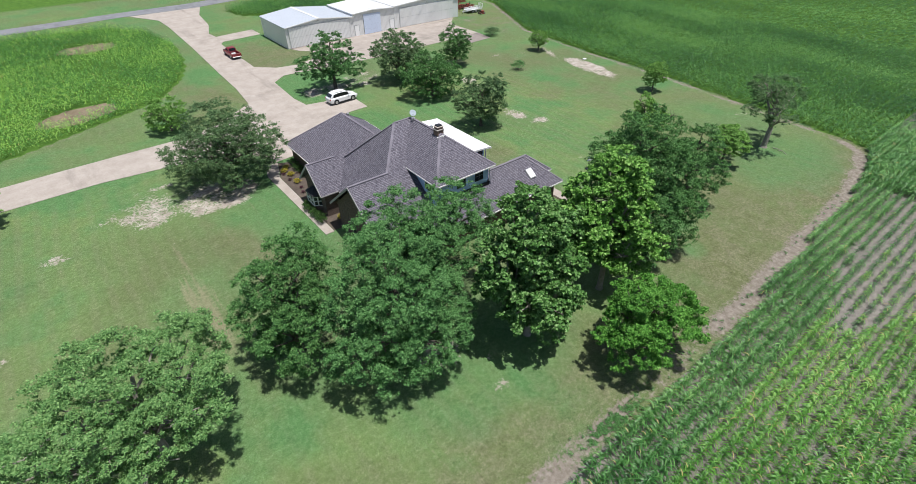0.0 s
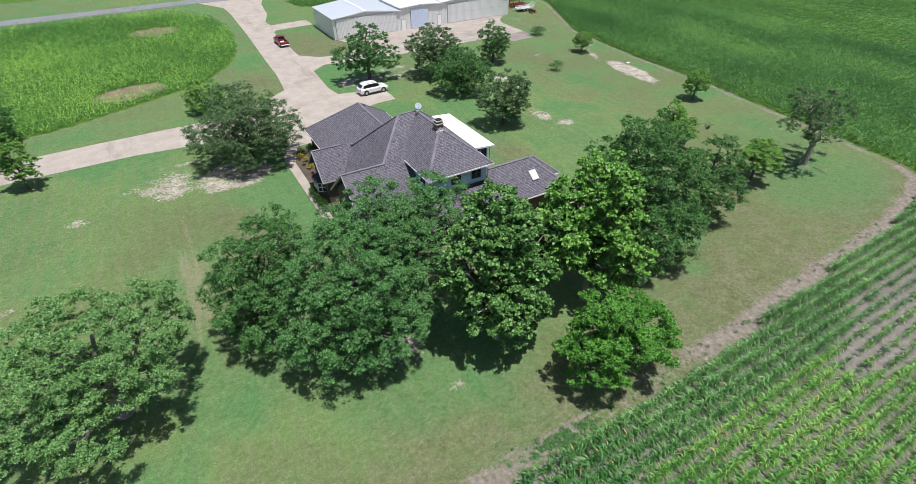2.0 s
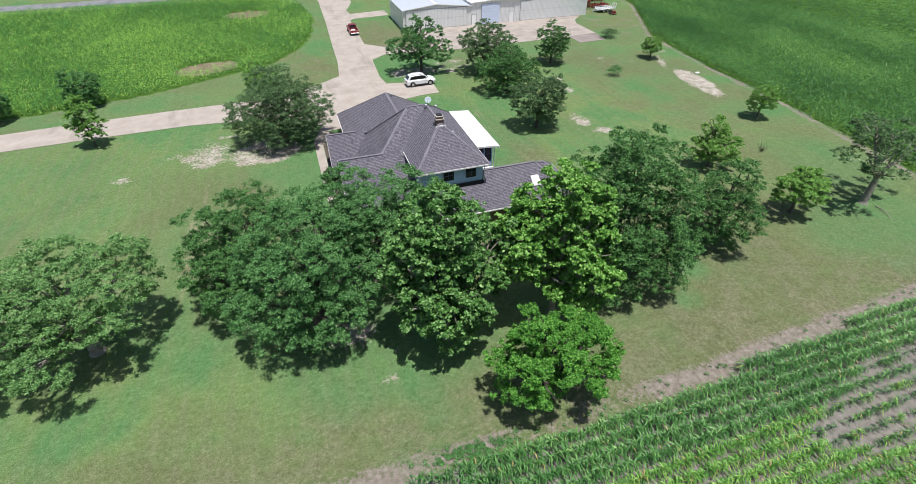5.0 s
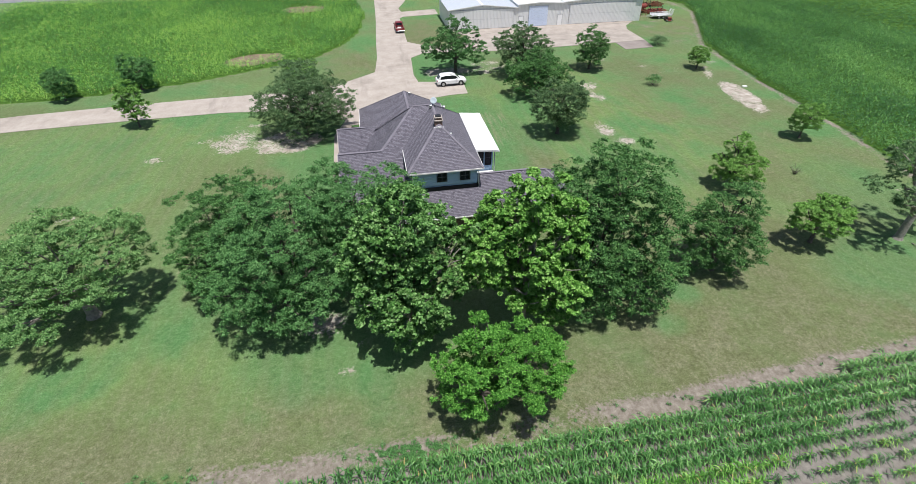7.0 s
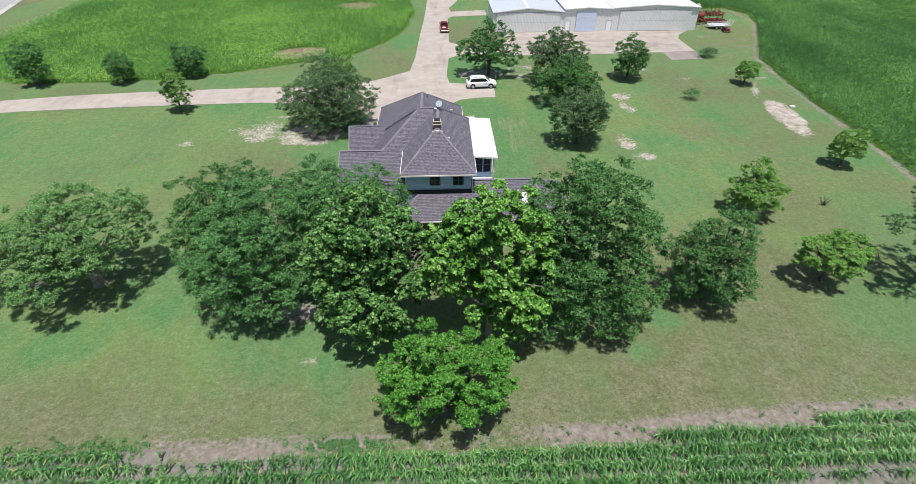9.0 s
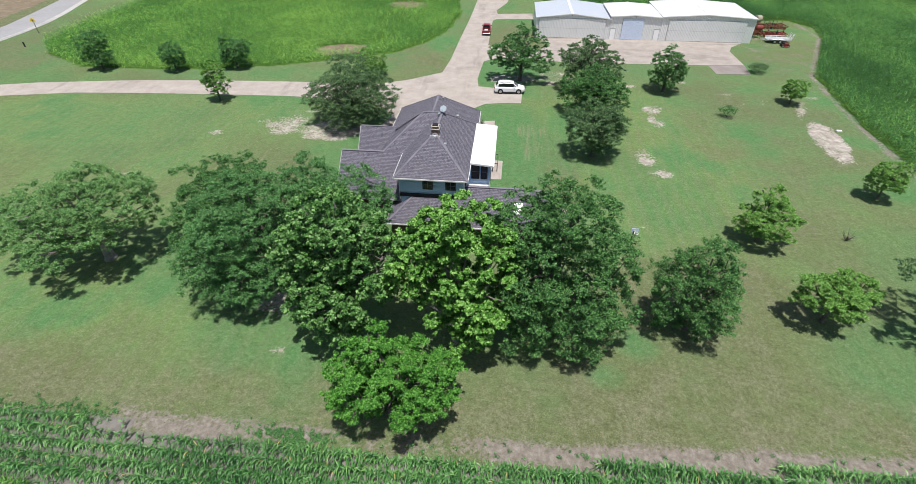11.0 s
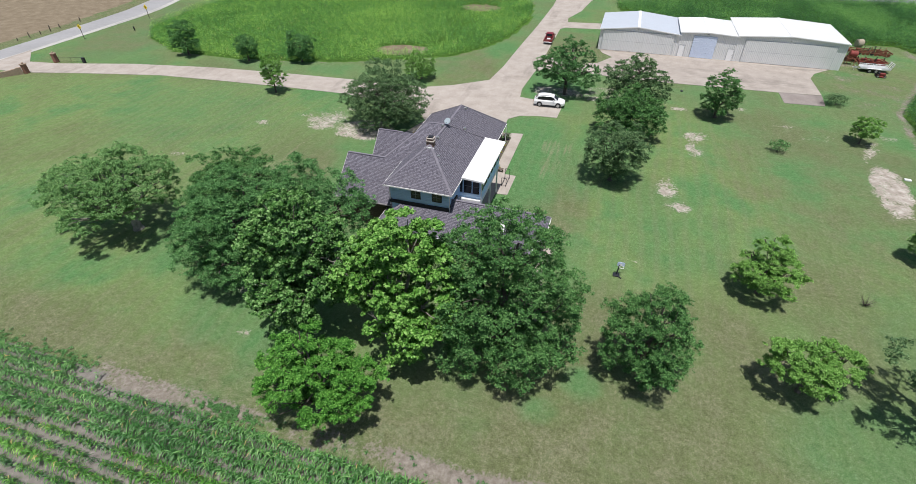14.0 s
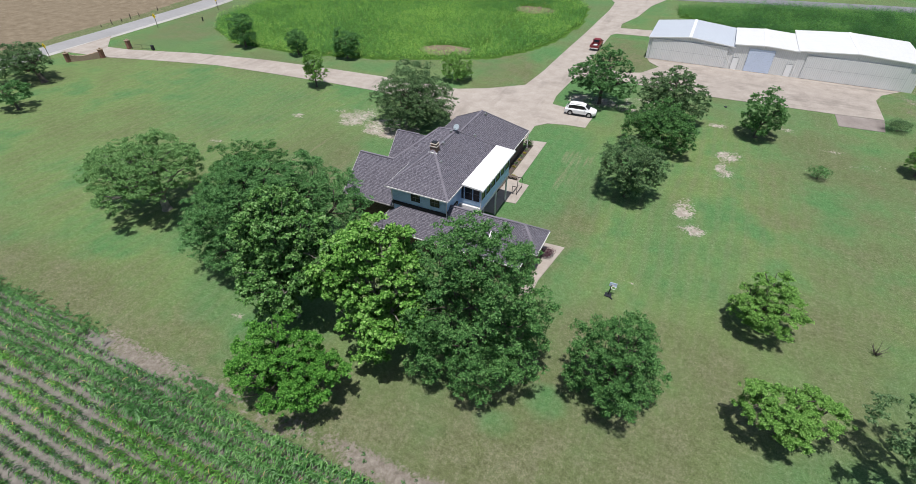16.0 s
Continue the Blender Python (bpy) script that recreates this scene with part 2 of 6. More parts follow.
def ribbed_metal(name, colour, pitch=0.3, rough=0.45, vary=0.05):
    k = Nodes(name)
    p = k.place()
    uv = k.n("SeparateXYZ", Vector=k.uv())
    w = k.math("SINE", k.math("MULTIPLY", uv.outputs[0], 2 * math.pi / pitch))
    rib = k.span(w, 0.55, 0.9)
    dirt = k.noise(0.5, 5, 0.7, p)
    c = k.ramp(dirt, [(0.3, tuple(v * (1 - vary) for v in colour)), (0.7, colour)])
    streak = k.noise(1.0, 3, 0.6, k.n("Mapping", Vector=k.uv(), Scale=(4.0, 0.15, 1.0)).outputs[0])
    c = k.mix(k.span(streak, 0.5, 0.8, 0.0, 0.35), c, tuple(v * 0.72 for v in colour))
    c = k.mix(k.math("MULTIPLY", rib, 0.22), c, tuple(v * 0.6 for v in colour))
    return k.done(c, rough, 0.0, k.bump(rib, 0.8, 0.05), 0.4)


M_GROUND = ground_material()
M_CONC = concrete_material("pale_concrete", (0.31, 0.27, 0.235), (0.435, 0.39, 0.35))
M_APRON = concrete_material("old_concrete", (0.27, 0.236, 0.208), (0.41, 0.365, 0.325), 0.5, (0.05, 0.45, 1.0))
M_SLAB = concrete_material("grey_concrete", (0.20, 0.17, 0.155), (0.30, 0.265, 0.245))
M_ASPH = plain("worn_asphalt", (0.30, 0.297, 0.30), 0.9, vary=0.12, scale=1.2)
M_SHOULDER = concrete_material("pale_gravel", (0.36, 0.35, 0.33), (0.50, 0.485, 0.46))
M_ASPH2 = concrete_material("dark_asphalt", (0.16, 0.165, 0.18), (0.24, 0.245, 0.26))
M_SHINGLE = shingle_material()
M_CAP = plain("ridge_shingle", (0.180, 0.169, 0.198), 0.95, vary=0.3, scale=7, bump=0.4)
M_FASCIA = plain("taupe_fascia", (0.36, 0.345, 0.345), 0.8, vary=0.15)
M_BRICK = brick_material()
M_WHITE = plain("white_paint", (0.78, 0.78, 0.77), 0.5, vary=0.05)
M_WROOF = plain("white_membrane", (0.74, 0.74, 0.74), 0.5, vary=0.05, scale=1.5)
M_BLUE = plain("pale_blue_siding", (0.52, 0.73, 0.93), 0.6, vary=0.05, scale=2.0)
M_BAR = plain("grey_glazing_bar", (0.20, 0.23, 0.26), 0.5, vary=0.1)
M_CHIM = plain("chimney_brick", (0.19, 0.125, 0.10), 0.9, vary=0.35, scale=4)
M_DARK = plain("dark_trim", (0.02, 0.022, 0.028), 0.5, vary=0.2)
M_SCREEN = plain("dark_screen", (0.03, 0.033, 0.04), 0.55, vary=0.2)
M_GLASS = plain("window_glass", (0.025, 0.03, 0.036), 0.06, vary=0.1, spec=0.6)
M_METAL = plain("galvanised_metal", (0.42, 0.43, 0.44), 0.4, 0.8, vary=0.15)
M_BARN = ribbed_metal("pale_wall_metal", (0.80, 0.805, 0.80), 0.3)
M_TRIMG = plain("pale_grey_trim", (0.52, 0.53, 0.54), 0.5, vary=0.08)
M_BROOF = ribbed_metal("white_roof_metal", (0.74, 0.745, 0.75), 0.6, 0.35)
M_BROOF2 = ribbed_metal("pale_grey_roof_metal", (0.52, 0.56, 0.62), 0.6, 0.35)
M_ROLL = plain("pale_roller_door", (0.60, 0.68, 0.84), 0.5, vary=0.05)
M_DOORW = plain("bright_white_door", (0.88, 0.88, 0.88), 0.45, vary=0.03)
M_SEAM = plain("shadow_gap_rubber", (0.05, 0.05, 0.05), 0.8, vary=0.2)
M_BARK = bark_material("grey_bark", (0.06, 0.05, 0.042), (0.17, 0.15, 0.13))
M_BARKP = bark_material("pale_bark", (0.16, 0.145, 0.125), (0.38, 0.35, 0.31))
M_MULCH = plain("brown_mulch", (0.098, 0.078, 0.064), 0.95, vary=0.4, scale=4, bump=0.6)
L_SYC = leaf_material("bright_leaves", (0.052, 0.160, 0.024), (0.132, 0.318, 0.052), (0.300, 0.520, 0.145), 0.13)
L_SYCD = leaf_material("pale_backed_leaves", (0.040, 0.120, 0.026), (0.098, 0.236, 0.054), (0.260, 0.440, 0.165), 0.12)
L_PEC = leaf_material("vivid_leaves", (0.030, 0.120, 0.016), (0.078, 0.240, 0.034), (0.190, 0.425, 0.082), 0.13)
L_MID = leaf_material("mid_green_leaves", (0.036, 0.116, 0.034), (0.084, 0.216, 0.064), (0.180, 0.356, 0.128), 0.12)
L_DEEP = leaf_material("deep_green_leaves", (0.032, 0.102, 0.028), (0.070, 0.184, 0.050), (0.160, 0.316, 0.102), 0.12)
L_OAK = leaf_material("dull_green_leaves", (0.044, 0.106, 0.040), (0.098, 0.184, 0.074), (0.195, 0.292, 0.132), 0.12)
L_LIGHT = leaf_material("light_green_leaves", (0.086, 0.204, 0.038), (0.160, 0.335, 0.068), (0.270, 0.470, 0.128), 0.16)
L_WIL = leaf_material("soft_green_leaves", (0.074, 0.182, 0.056), (0.148, 0.298, 0.096), (0.256, 0.428, 0.158), 0.14)
L_CORN = leaf_material("corn_leaves", (0.011, 0.064, 0.015), (0.044, 0.160, 0.035), (0.155, 0.330, 0.080), 0.2, 1.8, 0.0, (1.5, 0.55, 1.0), 2.2)
L_CORNF = leaf_material("dark_corn_leaves", (0.024, 0.096, 0.025), (0.080, 0.225, 0.056), (0.245, 0.450, 0.145), 0.26, 0.8, 0.015, uneven=0.8)
L_CORNY = leaf_material("yellowing_corn_leaves", (0.036, 0.134, 0.021), (0.116, 0.312, 0.050), (0.310, 0.510, 0.120), 0.26, 1.2, 0.045, uneven=0.8)
L_CORND = leaf_material("stunted_corn_leaves", (0.022, 0.074, 0.022), (0.054, 0.142, 0.046), (0.135, 0.265, 0.100), 0.2, 0.6, uneven=0.6)
L_CORNW = leaf_material("patchy_corn_leaves", (0.014, 0.092, 0.020), (0.062, 0.240, 0.042), (0.290, 0.500, 0.092), 0.2, 1.7, 0.012, uneven=2.8)


# ------------------------------------------------------------------ mesh helpers
def thing(name, x=0, y=0, z=0, label="", category="", group="", kind=""):
    return tagged(place_at(new(name), x, y, z), label, category, group, kind)


def place_at(ob, x, y, z):
    ob.location = (x, y, z)
    return ob


def smooth_mesh(me, on):
    if on:
        me.polygons.foreach_set("use_smooth", [True] * len(me.polygons))


def part(name, bm, material, parent=None, label="", smooth=False):
    """One bmesh, in world places, as one mesh object under a thing or a part."""
    me = bpy.data.meshes.new(name)
    bm.to_mesh(me)
    bm.free()
    smooth_mesh(me, smooth)
    me.materials.append(material)
    ob = new(name, me)
    if parent is not None:
        hang(ob, parent)
    return tagged(ob, label)


def world_of(ob):
    m = ob.matrix_basis.copy()
    while ob.parent is not None:
        m = ob.parent.matrix_basis @ ob.matrix_parent_inverse @ m
        ob = ob.parent
    return m


def hang(ob, parent):
    ob.parent = parent
    ob.matrix_parent_inverse = world_of(parent).inverted()


def arrays(name, verts, faces, material, parent=None, label="", uvs=None, smooth=False, n=4):
    """A mesh from numpy arrays of vertices and of n-sided faces."""
    me = bpy.data.meshes.new(name)
    verts, faces = np.asarray(verts, dtype=np.float32), np.asarray(faces, dtype=np.int32)
    me.vertices.add(len(verts))
    me.vertices.foreach_set("co", verts.ravel())
    me.loops.add(faces.size)
    me.loops.foreach_set("vertex_index", faces.ravel())
    me.polygons.add(len(faces))
    me.polygons.foreach_set("loop_start", np.arange(0, faces.size, n, dtype=np.int32))
    me.polygons.foreach_set("loop_total", np.full(len(faces), n, dtype=np.int32))
    me.update(calc_edges=True)
    smooth_mesh(me, smooth)
    me.materials.append(material)
    ob = new(name, me)
    if parent is not None:
        hang(ob, parent)
    return tagged(ob, label)


def box(bm, x0, x1, y0, y1, z0, z1, bevel=0.0):
    r = bmesh.ops.create_cube(bm, size=1.0, matrix=Matrix.LocRotScale(((x0 + x1) / 2, (y0 + y1) / 2, (z0 + z1) / 2), None, (x1 - x0, y1 - y0, z1 - z0)))
    if bevel:
        ed = list({e for v in r["verts"] for e in v.link_edges})
        bmesh.ops.bevel(bm, geom=ed, offset=bevel, segments=1, affect="EDGES")
    return bm


def beam(bm, p, q, w, h):
    """A bar of that width and height from p to q."""
    p, q = Vector(p), Vector(q)
    d = q - p
    rot = d.to_track_quat("Y", "Z")
    bmesh.ops.create_cube(bm, size=1.0, matrix=Matrix.LocRotScale((p + q) / 2, rot, (w, d.length, h)))
    return bm


def tube(bm, p, q, r0, r1, seg=8, cap=True):
    p, q = Vector(p), Vector(q)
    d = q - p
    rot = d.to_track_quat("Z", "Y")
    bmesh.ops.create_cone(bm, cap_ends=cap, segments=seg, radius1=r0, radius2=r1, depth=d.length, matrix=Matrix.LocRotScale((p + q) / 2, rot, None))
    return bm


def ball(bm, c, r, sx=1, sy=1, sz=1, sub=2):
    bmesh.ops.create_icosphere(bm, subdivisions=sub, radius=r, matrix=Matrix.LocRotScale(c, None, (sx, sy, sz)))
    return bm


def poly(bm, pts):
    return bm.faces.new([bm.verts.new(p) for p in pts])


def slab(bm, outline, z0, z1):
    """A flat plate with that outline (anticlockwise from above)."""
    top = [bm.verts.new((x, y, z1)) for x, y in outline]
    low = [bm.verts.new((x, y, z0)) for x, y in outline]
    n = len(top)
    for a, b, c in geometry.tessellate_polygon([[Vector((x, y, 0)) for x, y in outline]]):
        f = bm.faces.new((top[a], top[b], top[c]))
        f.normal_update()
        if f.normal.z < 0:
            f.normal_flip()
    for i in range(n):
        j = (i + 1) % n
        bm.faces.new((top[j], top[i], low[i], low[j]))
    return bm


def unwrap(bm):
    """Metre-sized UVs on every face: u level, v up the slope."""
    bm.normal_update()
    lay = bm.loops.layers.uv.verify()
    for f in bm.faces:
        n = f.normal
        u = Vector((0, 0, 1)).cross(n)
        u = Vector((1, 0, 0)) if u.length < 1e-4 else u.normalized()
        v = n.cross(u)
        for l in f.loops:
            l[lay].uv = (l.vert.co.dot(u), l.vert.co.dot(v))
    return bm
# ------------------------------------------------------------------ ground
def inside(px, py, outline):
    """Whether points lie in a polygon (numpy)."""
    res = np.zeros(px.shape, bool)
    n = len(outline)
    for i in range(n):
        (x0, y0), (x1, y1) = outline[i], outline[(i + 1) % n]
        cross = ((y0 > py) != (y1 > py)) & (px < (x1 - x0) * (py - y0) / (y1 - y0 + 1e-9) + x0)
        res ^= cross
    return res


# fields, anticlockwise
FIELD_SOUTH = [(-400, -400), (400, -400), (400, -17.5), (53.2, -17.5), (51, -18.4), (47, -19.5), (39, -20.5), (31, -21.0), (17.5, -21.95), (15.5, -22.35), (10, -22.5), (-10.0, -22.5), (-11.5, -22.3), (-13.2, -22.0), (-60, -21.9), (-400, -22.0)]
FIELD_EAST = [(53.2, -17.5), (400, -17.5), (400, 168), (300, 157), (64, 129.2), (49, 126.4), (36, 122.5), (22, 116.5), (16.2, 112), (17.5, 104), (28, 97), (40, 93), (57, 89.5), (66.5, 88.5), (72.5, 89.0), (75.5, 83), (73.5, 75), (66.3, 60.5), (61.5, 51), (60.3, 43), (58.6, 30), (58.2, 22), (57.8, 14), (56.5, 4), (55.4, -5), (54.6, -11), (54.2, -14.5)]
FIELD_NW = [(-65, 43.2), (-53, 42.6), (-41, 44.4), (-31, 46.9), (-21, 51.5), (-11.5, 56.5), (-6.5, 64), (-3.4, 73), (-1.8, 88), (-4.0, 103), (-9.5, 112), (-22, 115), (-36, 114.5), (-86, 114), (-85, 70), (-83, 57), (-76, 49)]
WEST_FIELD = [(-400, -400), (-112, -400), (-102.6, 28), (-103.6, 57), (-108.5, 84), (-121, 130), (-400, 130)]


def bald_at(px, py):
    """Below 1 in the two bald spots of the stand inside the drive."""
    a = np.hypot((px + 22.2) / 4.6, (py - 57.6 - 0.15 * (px + 22.2)) / 3.0)
    b = np.hypot((px + 16.2) / 4.8, (py - 96.0) / 3.2)
    return np.minimum(a, b)


def axis(lo, hi, step, far):
    a = np.arange(lo, hi + step / 2, step)
    out = np.array([12, 40, 120, 400, 1200, 3200], float)
    return np.concatenate([lo - out[::-1], a, hi + out])


gx, gy = axis(-112, 92, 0.85, 3200), axis(-62, 142, 0.85, 3200)
GX, GY = np.meshgrid(gx, gy, indexing="ij")
nx, ny = len(gx), len(gy)
idx = np.arange(nx * ny).reshape(nx, ny)
quads = np.stack([idx[:-1, :-1], idx[1:, :-1], idx[1:, 1:], idx[:-1, 1:]], -1).reshape(-1, 4)
ground = arrays("ground", np.stack([GX.ravel(), GY.ravel(), np.zeros(nx * ny)], 1), quads, M_GROUND)
tagged(ground, "mown green lawn with dry and bare patches between corn fields", "ground", kind="structure")


def soft(cx, cy, rx, ry, turn=0.0, edge=1.0):
    """1 inside an ellipse, falling to 0 outside."""
    c, s = math.cos(radians(turn)), math.sin(radians(turn))
    u, v = ((GX - cx) * c + (GY - cy) * s) / rx, (-(GX - cx) * s + (GY - cy) * c) / ry
    return np.clip(1.0 - (np.hypot(u, v) - 1.0) / edge, 0, 1) * 1.0


def most(*masks):
    out = masks[0]
    for m in masks[1:]:
        out = np.maximum(out, m)
    return out


def give(name, values):
    a = ground.data.attributes.new(name, "FLOAT", "POINT")
    a.data.foreach_set("value", np.asarray(values, np.float32).ravel())


edge_y = np.interp(GX, [-400, -60, -6, 16, 27, 39, 47, 51, 53], [-21.6, -21.9, -22.1, -21.9, -21.2, -20.5, -19.2, -17.8, -15.5])
strip_s = np.clip(1.0 - np.abs(GY - edge_y - 0.4) / np.where(GX > 4, 1.6, 1.05), 0, 1) * (GX < 53)
edge_x = np.interp(GY, [-17, -14.5, -11, -6, 4, 14, 30, 43, 51, 60, 75], [51.6, 53.0, 53.7, 54.5, 55.6, 57.2, 58.0, 59.6, 60.8, 65.6, 73.0])
strip_e = np.clip(1.0 - np.abs(GX - edge_x) / 1.2, 0, 1) * ((GY > -17.5) & (GY < 86))
strip_nw = 0.75 * np.clip(1.0 - np.abs(GY - np.interp(GX, [-65, -53, -41, -31, -21], [42.8, 42.3, 44.1, 46.5, 51.0])) / 0.9, 0, 1) * ((GX > -66) & (GX < -20))
bare = most(0.74 * soft(51.8, 25.6, 1.7, 5.2, -8, 0.5), 0.50 * soft(52.6, 35.5, 0.6, 3.5, -25), 0.5 * soft(56.2, 40.8, 1.2, 0.7), 0.40 * soft(47.5, 38.0, 3.0, 0.6, 20),
            0.66 * soft(31.0, 33.6, 1.2, 1.2), 0.64 * soft(30.7, 29.4, 0.9, 1.6), 0.62 * soft(27.0, 18.6, 1.0, 1.8), 0.66 * soft(28.2, 14.4, 1.3, 0.7),
            0.64 * soft(-13.4, 22.2, 3.6, 2.8, 0, 0.6), 0.53 * soft(-18.8, 23.6, 3.4, 2.6, 20, 0.8), 0.46 * soft(-22.5, 24.8, 2.0, 0.8, 20), 0.50 * soft(-21.0, 21.5, 1.5, 1.0),
            0.60 * soft(-28.5, 20.0, 1.0, 0.45), 0.56 * soft(-33.5, 8.2, 1.2, 0.6), 0.52 * soft(-24.0, 26.0, 1.5, 0.3), 0.52 * soft(-37.0, 3.0, 2.8, 0.3),
            0.62 * soft(-6.0, -15.3, 0.55, 0.5), 0.60 * soft(-4.7, -12.9, 0.4, 0.35), 0.62 * soft(-8.0, -10.5, 1.6, 1.0), 0.55 * soft(29.0, 43.0, 1.3, 0.6),
            0.46 * soft(18.0, 46.5, 3.0, 2.2), 0.50 * soft(37.5, 45.5, 1.6, 0.5), 0.64 * soft(10.6, 44.6, 2.8, 1.8), 0.5 * soft(16.2, 43.0, 1.5, 0.8),
            0.44 * soft(43.0, 41.0, 1.6, 0.5), 0.32 * soft(62.0, 76.0, 6.0, 4.0), 0.30 * soft(60.0, 66.0, 4.0, 5.0),
            0.55 * soft(22.0, 113.0, 6.0, 2.5, 30), 0.50 * soft(23.6, 3.5, 1.0, 0.35, -10), 0.56 * soft(-21.6, 22.9, 1.4, 0.4, 5), 0.55 * soft(-20.4, 27.9, 0.9, 0.4, 30), 0.52 * soft(-17.6, 28.2, 0.9, 0.35), 0.54 * soft(-18.8, 16.5, 0.8, 0.3), 0.58 * soft(51.6, -2.0, 1.8, 0.5, -40))
bare = np.where(inside(GX, GY, FIELD_SOUTH) | inside(GX, GY, FIELD_EAST), 0, bare)
give("bare", bare)
give("strip", most(1.05 * strip_s * (1 - 0.4 * soft(5.0, -21.4, 3.2, 1.2)) * (1 - 0.8 * np.clip((-13.5 - GX) / 3, 0, 1)), 0.7 * soft(-9.6, -22.7, 2.2, 0.4, 0, 1.0), 0.75 * strip_e, 0.55 * strip_nw, 0.30 * soft(60.0, 60.0, 4.0, 8.0), 0.32 * soft(63, 78, 6, 5)))
dry = most(0.95 * np.clip((-9.5 - GY) / 7.0, 0, 1) * np.clip((GX - 4) / 12, 0, 1), 0.7 * np.clip((-13.0 - GY) / 5, 0, 1), 0.45 * soft(46, -4, 10, 15, 0, 0.8), 0.6 * soft(30, -10, 12, 7, 0, 0.8),
           0.34 * soft(45, 27, 9, 15), 0.7 * soft(14, 12, 3, 9), 0.55 * soft(-13, 2, 1.5, 12, 8), 0.6 * soft(-80, 52, 6, 18), 0.55 * soft(60, 66, 8, 8), 0.75 * soft(10.5, 67, 5, 8), 0.6 * soft(-7, 52, 4, 14, 25))
give("dry", np.maximum(dry, 0.85 * (GX < -99)))
lush = most(0.9 * soft(8.5, 29.5, 3.5, 2.8), 0.9 * soft(11, 20, 3.2, 9), 0.9 * soft(9.5, 47.5, 4.5, 6.5), 0.7 * soft(18, 22, 5, 6), 0.6 * soft(24, 14, 2, 5), 0.7 * soft(-6, -12.5, 6, 3.5), 0.7 * soft(-9, 17, 2.5, 9),
            0.75 * soft(20.5, -12, 1.2, 1.0), 0.7 * soft(17.8, -15.2, 1.0, 0.8), 0.6 * soft(-72, 36.5, 8, 3), 0.6 * soft(28, 10, 4, 6), 0.5 * soft(-40, 20, 10, 8), 0.65 * soft(42.5, -12.5, 6.5, 4.0), 0.5 * soft(48, -2, 4, 6))
give("lush", lush)
give("sunny", 0.8 * np.clip((-14 - GX) / 14, 0, 1) * np.clip((34 - GY) / 4, 0, 1) * np.clip((GY + 16) / 6, 0, 1) + 0.8 * soft(27, 20, 9, 20, 0, 0.6) + 0.5 * soft(-14, -16, 11, 3.5, 0, 0.5))
give("track", most(0.80 * soft(-19.7, 4.2, 0.9, 4.6, 1, 0.8), 0.55 * soft(-19.6, 11.5, 0.45, 5.0, 2, 1.0), 0.45 * soft(-10.6, -17.5, 0.5, 0.5), 0.66 * soft(13.0, 24.6, 1.5, 1.6, 0, 0.9), 0.5 * soft(13.4, 20.0, 1.0, 3.0)))
south, east, nw = inside(GX, GY, FIELD_SOUTH), inside(GX, GY, FIELD_EAST), inside(GX, GY, FIELD_NW)
give("tilled", np.where(south, 1.0, 0.0))
give("stubble", np.where(inside(GX, GY, WEST_FIELD) | (bald_at(GX, GY) < 1.1), 1.0, 0.0))
far_crop = (np.abs(GX) > 200) | (GY > 145) | (GY < -70)
give("crop", np.where(bald_at(GX, GY) < 1.1, 0.0, 1.0) * np.where((east | nw | (far_crop & (GX > -98))), 1.0, 0.0))


# ------------------------------------------------------------------ roads and paving
def paving(name, outline, material, label, z1=0.05, z0=-0.1, category="pavement"):
    ob = part(name, slab(bmesh.new(), outline, z0, z1), material)
    return tagged(ob, label, category, kind="structure")


drive_east_side = [(-92, 24.2), (-80, 25.7), (-69, 28.6), (-57.3, 31.3), (-46.4, 32.2), (-34.3, 32.9), (-23, 33.3), (-12, 32.2), (-8.2, 30.4), (-6.2, 27.4), (-5.6, 25.6), (5.4, 26.9), (5.2, 31.6),
         (6.6, 33.2), (9.2, 33.9), (12.0, 34.1), (12.2, 39.4), (8.0, 39.9), (5.2, 40.4), (4.8, 43.9), (5.3, 53.0), (7.9, 55.4), (13.6, 55.1), (15.5, 54.8), (15.5, 60.8), (12.2, 59.5), (8.6, 60.2), (5.6, 63.2), (5.7, 82.1), (6.6, 83.6), (14.8, 84.6), (14.8, 89.6), (6.6, 88.4), (6.2, 92), (8.5, 100), (9.8, 112), (12.5, 121.0)]
drive_west_side = [(-4, 121.0), (0.6, 112), (0.9, 104), (0.4, 83), (-0.4, 64), (-0.7, 54), (-1.4, 46.4), (-6.6, 42.2), (-11.2, 39.8), (-20, 39.6), (-26, 39.4), (-36.8, 38.8), (-42.4, 38.3), (-51, 37.5), (-66.4, 34.8), (-80, 30.8), (-86, 30.0), (-92.5, 35.5)]
paving("driveway", drive_east_side + drive_west_side, M_CONC, "pale concrete driveway with faint tyre stains", 0.05)
ROAD_EAST = [(-91.2, -300), (-91.2, 24), (-91.2, 36), (-91.5, 50), (-91.9, 62), (-92.8, 70), (-95.2, 79), (-99, 90), (-112, 130), (-170, 300)]
ROAD_WEST = [(-177, 300), (-119.5, 130), (-106.6, 90), (-103.2, 78), (-100.4, 67), (-99.3, 57), (-98.5, 40), (-98.0, 24), (-98.0, -300)]
